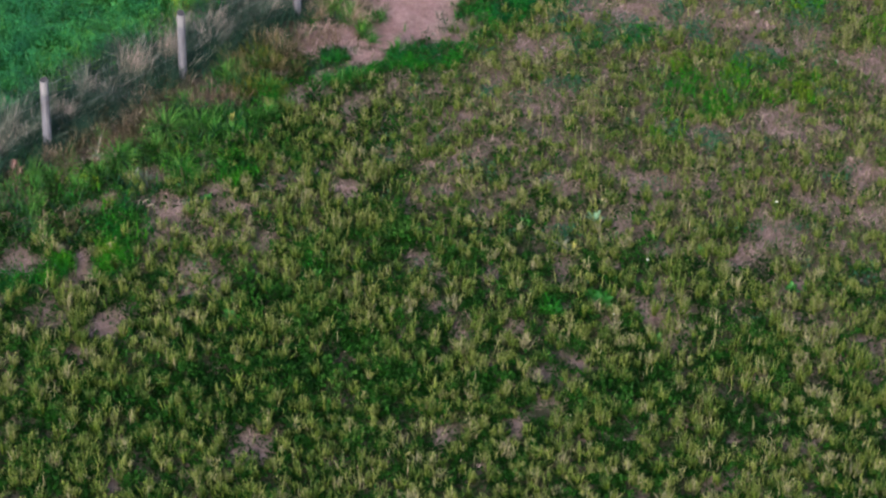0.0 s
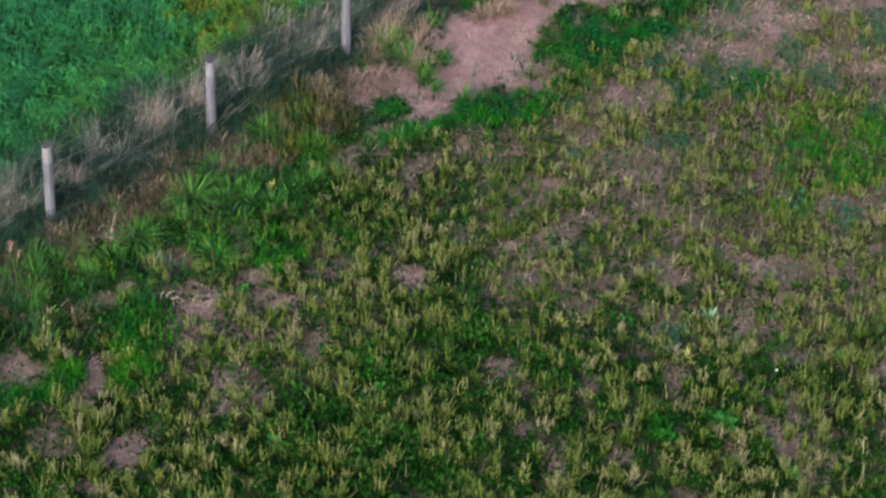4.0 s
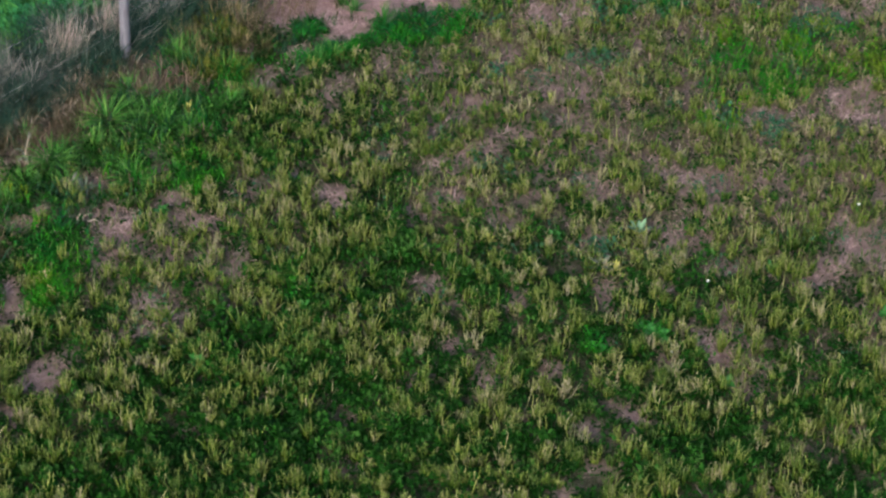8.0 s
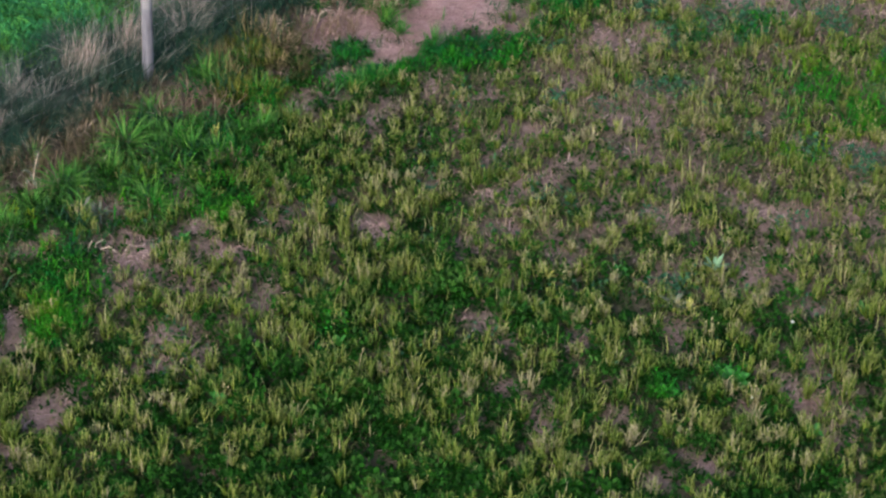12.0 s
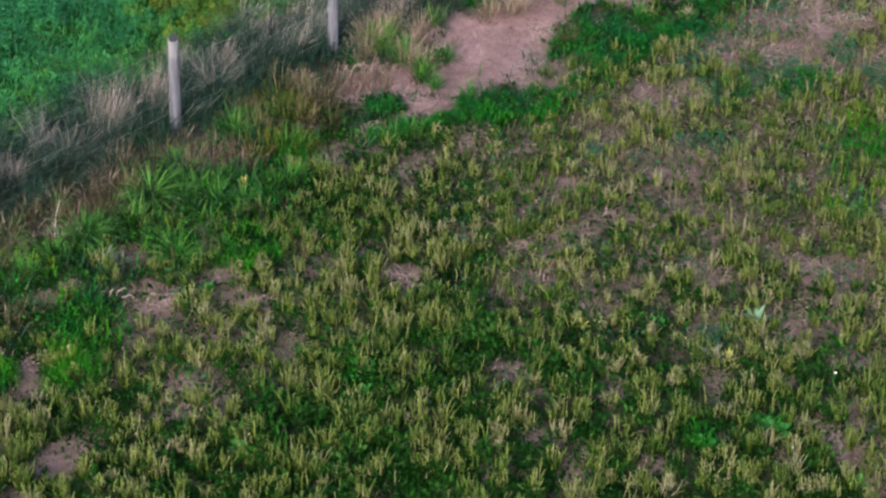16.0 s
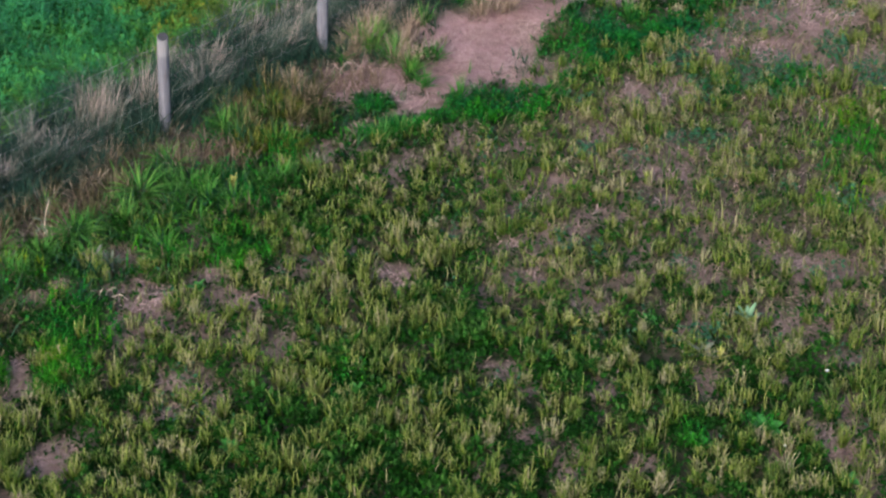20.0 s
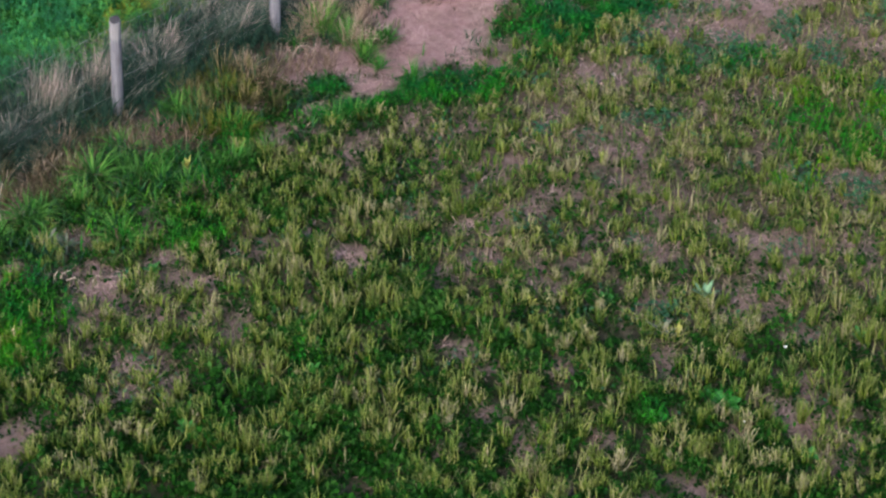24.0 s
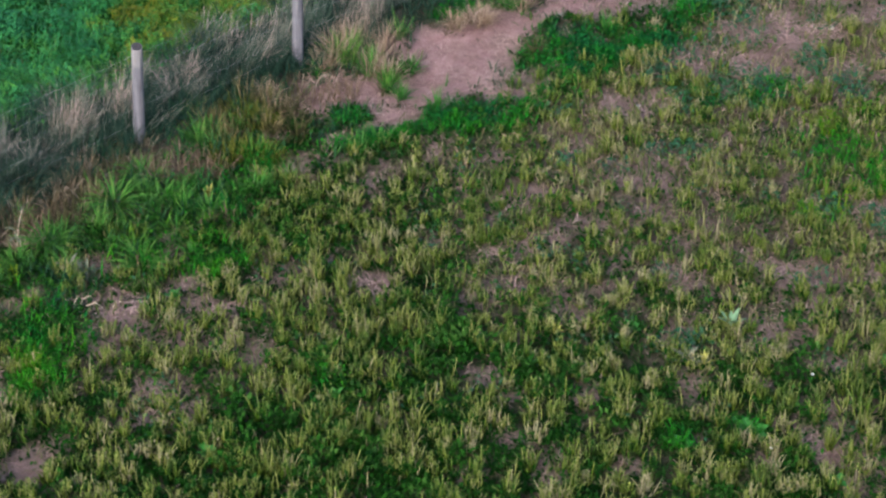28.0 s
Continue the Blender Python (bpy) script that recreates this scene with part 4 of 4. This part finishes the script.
def rosette(name, x, y, count, length, width, material, label, category, seed, steep=(0.1, 0.9), part_name="leaf", group=""):
    rng = random.Random(seed)
    t = thing(name, x, y, label, category, group)
    for i in range(count):
        bm = bmesh.new()
        q = i / count
        m = pose(0, 0, 0.01 + 0.03 * q, 0, -math.degrees(rng.uniform(*steep)) * (0.5 + 0.6 * q), 137.5 * i + rng.uniform(-20, 20)) @ pose(0.01, 0, 0)
        leaf_bm(bm, m, length * rng.uniform(0.7, 1.1), width * rng.uniform(0.75, 1.1), rng.uniform(0.3, 0.9))
        part(part_name, bm, material, t)
    return t


# blades shared by all the green tufts
def tuft_blade_mesh(seed):
    rng = np.random.default_rng(seed)
    one = np.ones(1)
    v, l, z, at = joined([blades(rng, np.zeros((1, 3)), one, 0.03 * one, 0 * one, (0.05 + 0.1 * rng.random()) * one, (0.9 + 0.7 * rng.random()) * one, rng.random() * one, 6)])
    return sheet("blade", v, l, z, MAT_TUFT, at)


BLADE_MESHES = [tuft_blade_mesh(300 + i) for i in range(8)]


def green_tuft(x, y, size, count, seed):
    rng = random.Random(seed)
    t = thing("grass_tuft", x, y, "bright green arching grass tuft with long narrow blades on the verge", "grass tuft", "green tufts by the fence")
    for i in range(count):
        ob = new("blade", rng.choice(BLADE_MESHES))
        ob.parent = t
        a, q = rng.uniform(0, 2 * math.pi), rng.random() ** 0.8
        r = 0.05 * math.sqrt(rng.random())
        ob.location = (r * math.cos(a), r * math.sin(a), 0)
        ob.rotation_euler = (0, 0.1 + 1.05 * q, a + rng.gauss(0, 0.3))
        ob.scale = (size * rng.uniform(0.75, 1.1),) * 3
    return t


TUFTS = [(-3.55, -3.92, 0.48, 170), (-4.18, -4.72, 0.46, 160), (-3.3, -3.3, 0.38, 90), (-3.4, -4.75, 0.26, 40), (-3.15, -5.02, 0.4, 130), (-3.25, -4.72, 0.33, 45), (-4.95, -5.0, 0.3, 40), (-2.67, -2.6, 0.3, 45), (-1.0, -1.97, 0.22, 40), (-1.29, -1.99, 0.2, 30), (-2.46, -5.04, 0.26, 40), (-2.95, -3.65, 0.3, 45), (-2.5, -3.95, 0.27, 40), (-3.05, -4.15, 0.28, 40), (-2.25, -3.45, 0.25, 35), (-2.15, -4.75, 0.24, 35), (-2.75, -4.6, 0.24, 35), (-3.85, -4.35, 0.28, 40), (-2.0, -2.95, 0.25, 35), (-3.95, -5.15, 0.3, 50), (-2.85, -4.35, 0.32, 60), (-2.55, -4.2, 0.3, 55), (-2.3, -3.85, 0.28, 50), (-2.7, -3.5, 0.3, 50), (-4.5, -5.15, 0.3, 50)]
for i, (x, y, size, count) in enumerate(TUFTS):
    green_tuft(x, y, size, count, 100 + i)

PLUMES = [(-4.26, -2.66, 0.72), (-4.1, -2.52, 0.6), (-3.7, -2.15, 0.72), (-3.0, -1.4, 0.5), (-2.59, -0.66, 0.5), (-2.2, -0.2, 0.45), (-1.0, 0.2, 0.62), (-1.15, -0.1, 0.5), (-5.85, -4.45, 0.5), (-5.2, -3.75, 0.4), (-6.2, -5.0, 0.5)]
for i, (x, y, size) in enumerate(PLUMES):
    grass_tuft("straw_plume", x, y, 160, size, 0.0042, MAT_PLUME, "pale pinkish dry grass plume standing by the fence", 0.5, "dry grass plumes by the fence", 230 + i, (0.5, 0.3), 0.19, 0.5, 0.3)
STRAWS = [(-1.12, -0.24, 0.42), (-0.75, -0.25, 0.36), (-0.82, -0.6, 0.38), (-1.45, -0.86, 0.34), (0.1, 0.18, 0.3), (0.44, 0.33, 0.3), (-3.98, -3.03, 0.24), (-4.23, -3.74, 0.24), (-1.35, -0.62, 0.45), (-1.3, -0.45, 0.5), (-0.87, -0.86, 0.36), (-0.65, -0.95, 0.3), (0.36, 0.3, 0.36), (-2.05, -1.55, 0.28), (-1.9, -1.8, 0.24), (-4.05, -3.3, 0.26), (-5.25, -4.75, 0.28), (0.9, 0.75, 0.34)]
for i, (x, y, size) in enumerate(STRAWS):
    grass_tuft("straw_tuft", x, y, 120, size * 0.9, 0.007, MAT_STRAW, "bleached dry straw tuft arching over the verge", 0.95, "straw tufts on the verge", 200 + i, (0.4, 0.25), 0.1)
WITHERED = [(-5.00, -4.76, 0.3), (-4.85, -4.42, 0.28), (-4.55, -4.15, 0.34), (-3.86, -3.42, 0.28), (-3.83, -3.86, 0.3), (-4.23, -3.95, 0.26), (-3.94, -3.2, 0.26), (-3.4, -3.17, 0.26), (-4.64, -3.6, 0.26), (-4.07, -3.65, 0.3), (-4.45, -4.83, 0.24)]
for i, (x, y, size) in enumerate(WITHERED):
    grass_tuft("withered_clump", x, y, 110, size, 0.011, MAT_BROWN, "dull brown withered grass clump sagging on the verge", 1.1, "withered clumps on the verge", 310 + i, (0.55, 0.25), 0.1, None, 0.4)
WEED_STANDS = [(-2.62, -2.25, 0.34, 0.12), (-2.48, -2.52, 0.3, 0.1), (-2.79, -2.0, 0.28, 0.1), (-2.3, -1.62, 0.34, 0.16), (-2.05, -1.75, 0.34, 0.14), (-1.97, -2.25, 0.28, 0.12)]
for i, (x, y, size, foot) in enumerate(WEED_STANDS):
    grass_tuft("dry_weed_stand", x, y, 95, size, 0.009, MAT_TAN, "tan upright dead weeds standing on the verge", 0.7, "dry weed stands on the verge", 270 + i, (0.45, 0.28), foot, None, 0.35)
for i, (x, y) in enumerate([(-2.2, -2.72), (-2.0, -2.8), (-2.4, -2.85), (-2.15, -2.1), (-2.35, -1.9)]):
    grass_tuft("olive_weed_clump", x, y, 240, 0.21, 0.014, MAT_OLIVE, "olive yellow-green weed clump on the verge", 0.8, "olive weed clumps on the verge", 280 + i, (0.45, 0.25), 0.2, None, 0.4)
for i, (x, y, size, way) in enumerate([(-3.13, -1.5, 0.62, 1.05), (-2.95, -1.2, 0.45, 1.0), (-2.75, -0.75, 0.4, 0.9)]):
    grass_tuft("laid_straw", x, y, 34, size, 0.006, MAT_PLUME, "long pale straw laid over the dead grass by the fence", 1.45, "laid straw by the fence", 290 + i, (0.7, 0.2), 0.05, way, 0.5)
grass_tuft("half_dry_tuft", -1.18, -0.66, 130, 0.42, 0.012, MAT_TUFT, "half green grass tuft mixed with bleached straw", 0.9, "", 260, (0.8, 0.2), 0.14)


def build_verge_clumps():
    """Arching clumps of broad grass on the verge, too many to count."""
    rng = np.random.default_rng(13)
    t, sd = rng.uniform(-5, 6, 900), rng.uniform(0.15, 2.3, 900)
    x, y = PX + DX * t + NX * sd, PY + DY * t + NY * sd
    dry = np.maximum(zone(x, y, BROWN), smooth(0.62, 0.8, vnoise(x, y, 0.5, 71)))
    k = (rng.random(900) < 0.17 * (1 - smooth(1.3, 2.3, sd)) * (1 - sandiness(x, y)) * (1 - bare(x, y))) & (sd > 0.15)
    for name, pick, mat, label in (("verge_clumps", k & (dry < 0.45), MAT_TUFT, "bright green grass clumps on the verge below the fence"), ("dry_clumps", k & (dry >= 0.45), MAT_BROWN, "brown withered clumps on the verge below the fence")):
        cx, cy = x[pick], y[pick]
        n = len(cx)
        b = np.repeat(np.arange(n), 42)
        m = len(b)
        ang, size, tone = rng.uniform(0, 6.283, m), rng.uniform(0.18, 0.36, n), rng.uniform(0.1, 0.7, n)
        rad, q = 0.06 * np.sqrt(rng.random(m)), rng.random(m)
        piece = blades(rng, on_ground(cx[b] + rad * np.cos(ang), cy[b] + rad * np.sin(ang)), size[b] * rng.uniform(0.6, 1.1, m), rng.uniform(0.008, 0.016, m), ang + rng.normal(0, 0.4, m), 0.1 + 0.6 * q, 0.3 + 0.9 * q, np.clip(tone[b] + rng.normal(0, 0.2, m), 0, 1), 4)
        stuff(name, [piece], mat, label, "grass")


build_verge_clumps()

HEAPS = [(-1.1, -1.35, 0.5, 0.3, 45), (-0.9, -0.35, 0.6, 0.45, 40), (-0.5, -0.95, 0.5, 0.35, 50), (0.45, 0.35, 0.45, 0.25, 44), (-1.3, -1.0, 0.4, 0.3, 40), (1.5, 1.1, 0.5, 0.3, 44)]


def build_straw_heaps():
    """Matted straw round the worn ground below the fence."""
    rng = np.random.default_rng(14)
    x, y = scatter(rng, -2.2, 2.4, -2.0, 1.8, 900)
    k = rng.random(len(x)) < zone(x, y, HEAPS) * 0.3 * smooth(0.1, 0.4, fence_s(x, y))
    x, y = x[k], y[k]
    n = len(x)
    hue = np.clip(-0.05 + 0.8 * vnoise(x, y, 0.3, 72) + rng.normal(0, 0.2, n), 0, 1)
    piece = blades(rng, on_ground(x, y), rng.uniform(0.1, 0.28, n), rng.uniform(0.004, 0.009, n), rng.uniform(0, 6.283, n), rng.uniform(0.5, 1.3, n), rng.uniform(0.3, 1.1, n), hue, 4, 0.15, 0.1)
    bx, by = scatter(rng, -5.5, -1, -5.2, -1, 1500)
    k = rng.random(len(bx)) < zone(bx, by, THATCH) * 0.6
    bx, by = bx[k], by[k]
    m = len(bx)
    thatch = blades(rng, on_ground(bx, by), rng.uniform(0.1, 0.27, m), rng.uniform(0.005, 0.012, m), rng.uniform(0, 6.283, m), rng.uniform(0.1, 0.9, m), rng.uniform(0.2, 1.2, m), rng.random(m), 3)
    stuff("brown_thatch", [thatch], MAT_THATCH, "soft brown thatch of dead weeds on the verge", "dead weeds")
    stuff("matted_straw", [piece], MAT_LITTER, "matted pinkish straw heaped round the worn ground", "straw")


build_straw_heaps()

MAT_PALE_LEAF = plain("pale_grey_green_leaf", (0.10, 0.2, 0.115), 0.7, 0, 0.3, 25)
MAT_BROAD = plain("fresh_broad_leaf", (0.025, 0.15, 0.018), 0.55, 0, 0.4, 30)
MAT_YELLOW_LEAF = plain("yellowing_leaf", (0.26, 0.27, 0.06), 0.7, 0, 0.3, 25)
MAT_GREY_HERB = plain("grey_withered_herb", (0.10, 0.12, 0.085), 0.8, 0, 0.3, 30)
MAT_STALK = plain("bleached_stalk", (0.48, 0.38, 0.32), 0.8, 0, 0.25, 40)
MAT_RED = plain("rusty_seed_head", (0.24, 0.13, 0.12), 0.85, 0, 0.45, 40)
MAT_PETAL = plain("white_petal", (0.7, 0.7, 0.68), 0.6, 0, 0.05, 40)
MAT_STONE = plain("pale_stone", (0.4, 0.35, 0.33), 0.85, 0, 0.25, 30)

rosette("thistle", 3.04, -5.76, 8, 0.19, 0.06, MAT_PALE_LEAF, "pale grey-green thistle rosette standing in the stubble", "plant", 1, (0.5, 1.2))
for i, (x, y, r) in enumerate([(3.15, -7.62, 0.2), (3.02, -7.5, 0.14), (2.45, -7.85, 0.16), (-1.05, -6.9, 0.17), (-1.0, -7.3, 0.17), (2.0, -5.9, 0.13), (-2.75, -5.6, 0.13), (0.9, -6.6, 0.14), (4.6, -6.4, 0.14), (-2.2, -8.2, 0.15), (3.9, -8.4, 0.15), (5.9, -7.2, 0.15)]):
    rosette("broadleaf_weed", x, y, 11, r, r * 0.45, MAT_BROAD, "fresh bright green broadleaf weed among the stubble", "plant", 20 + i, (0.2, 1.0), "leaf", "broadleaf weeds in the field")
for i, (x, y) in enumerate([(2.72, -6.45), (-2.55, -3.65), (1.2, -6.0)]):
    rosette("yellowing_sprig", x, y, 7, 0.15, 0.035, MAT_YELLOW_LEAF, "small yellowing sprig standing in the field", "plant", 50 + i, (0.6, 1.3), "leaf", "yellowing sprigs")
for i, (x, y) in enumerate([(-3.9, -5.13), (-3.72, -5.2), (2.56, -6.4)]):
    rosette("withered_herb", x, y, 12, 0.2, 0.04, MAT_GREY_HERB, "grey withered herb with drooping narrow leaves on soil", "plant", 60 + i, (0.0, 0.8), "leaf", "withered herbs")


def bent_stalk(bm, pts, r):
    tube(bm, [Vector(p) for p in pts], lambda f: r * (1 - 0.5 * f), 6)


def broken_stalks():
    t = thing("broken_stalks", -3.64, -5.82, "bleached broken plant stalks lying on bare soil", "plant debris")
    t.scale = (0.85, 0.85, 0.85)
    rng = random.Random(5)
    runs = [[(-0.1, 0.0, 0.02), (-0.06, 0.05, 0.12), (0.04, 0.07, 0.16)], [(-0.12, -0.05, 0.01), (-0.05, -0.12, 0.03), (0.02, -0.2, 0.02)],
            [(-0.02, 0.0, 0.05), (0.1, 0.01, 0.1), (0.2, -0.04, 0.05)], [(-0.16, -0.02, 0.02), (-0.15, 0.04, 0.1), (-0.12, 0.06, 0.15)],
            [(0.3, 0.02, 0.02), (0.36, 0.08, 0.09), (0.44, 0.06, 0.07)], [(-0.06, -0.16, 0.02), (0.05, -0.3, 0.03)]]
    for pts in runs:
        bm = bmesh.new()
        bent_stalk(bm, pts, rng.uniform(0.006, 0.010))
        part("stalk", bm, MAT_STALK, t)


def seed_plant(name, x, y, height, material, label, lean=0.15):
    """An upright dead stalk with a ragged head and withered leaves."""
    t = thing(name, x, y, label, "plant")
    rng = random.Random(name)
    bm = bmesh.new()
    pts = [(lean * height * f * f, 0.02 * math.sin(5 * f), height * f) for f in [k / 6 for k in range(7)]]
    bent_stalk(bm, pts, 0.007)
    part("stem", bm, MAT_STALK, t)
    bm = bmesh.new()
    for k in range(40):
        f = rng.uniform(0.5, 1.0)
        m = pose(lean * height * f * f, 0, height * f, 0, rng.uniform(-70, 20), rng.uniform(0, 360))
        leaf_bm(bm, m, rng.uniform(0.03, 0.07), 0.018, 0.6, 0.3, 2)
    part("seed_head", bm, material, t)
    for k in range(6):
        bm = bmesh.new()
        leaf_bm(bm, pose(0, 0, height * rng.uniform(0.05, 0.45), 0, rng.uniform(-30, 40), k * 60 + rng.uniform(-15, 15)), rng.uniform(0.1, 0.18), 0.03, 1.1, 0.2, 4)
        part("leaf", bm, material, t)


def hooked_stem(x, y, turn, label):
    t = thing("hooked_stem", x, y, label, "plant")
    t.rotation_euler = (0, 0, radians(turn))
    bm = bmesh.new()
    bent_stalk(bm, [(0.14 - 0.14 * math.cos(a), 0, 0.2 * math.sin(a) + 0.08 * (1 - a / 3)) for a in [k * 0.38 for k in range(8)]], 0.0045)
    part("stem", bm, MAT_STALK, t)


def flower(x, y, size):
    t = thing("white_flower", x, y, "small white flower head among the stubble", "flower", "white flowers in the field")
    bm = bmesh.new()
    bent_stalk(bm, [(0, 0, 0), (0.01, 0, 0.07), (0.02, -0.01, 0.14)], 0.004)
    part("stem", bm, MAT_BROAD, t)
    for k in range(8):
        bm = bmesh.new()
        leaf_bm(bm, Matrix.Translation((0.02, -0.01, 0.14)) @ pose(0, 0, 0, 0, -5, 45 * k), size, size * 0.7, 0.2, 0.1, 3)
        part("petal", bm, MAT_PETAL, t)


def stone(x, y, size, seed):
    bm = bmesh.new()
    bmesh.ops.create_icosphere(bm, subdivisions=2, radius=size)
    rng = random.Random(seed)
    axis = Vector((rng.random(), rng.random(), rng.random()))
    for v in bm.verts:
        v.co *= 0.8 + 0.45 * noise.noise(v.co / size + axis * 20)
        v.co.z *= 0.6
    me = bpy.data.meshes.new("stone")
    bm.to_mesh(me)
    bm.free()
    me.materials.append(MAT_STONE)
    ob = new("stone", me)
    ob.location = (x, y, float(ground_z(np.array(x), np.array(y))) + size * 0.2)
    tagged(ob, "pale rounded stone half sunk in the soil", "stone", "pale stones in the field")


broken_stalks()
seed_plant("withered_dock", -4.5, -4.78, 0.55, MAT_GREY_HERB, "tall pale withered stalk with grey leaves on the verge")
seed_plant("rusty_dock", -5.73, -5.22, 0.3, MAT_RED, "rusty red seed heads beside the fence post")
seed_plant("red_dock", -5.62, -5.3, 0.24, MAT_RED, "low rusty red weed beside the fence post")
seed_plant("pale_mullein", -6.02, -4.98, 0.6, MAT_PALE_LEAF, "pale green upright stalk beside the fence", 0.05)
hooked_stem(-1.5, -1.38, 10, "pale dry stem bent over into a hook")
hooked_stem(0.3, 0.2, 40, "pale dry stem bent over beside worn ground")
for x, y, size in ((3.78, -6.72, 0.022), (5.74, -5.25, 0.024), (3.28, -7.95, 0.014)):
    flower(x, y, size)
for i, (x, y, size) in enumerate([(2.22, -1.4, 0.05), (1.35, 0.6, 0.05), (4.3, -7.7, 0.04), (5.7, -0.2, 0.05), (6.6, 0.6, 0.06), (4.6, 0.5, 0.05), (3.0, -1.0, 0.045), (-4.55, -7.2, 0.04), (6.9, -1.5, 0.05)]):
    stone(x, y, size, 400 + i)
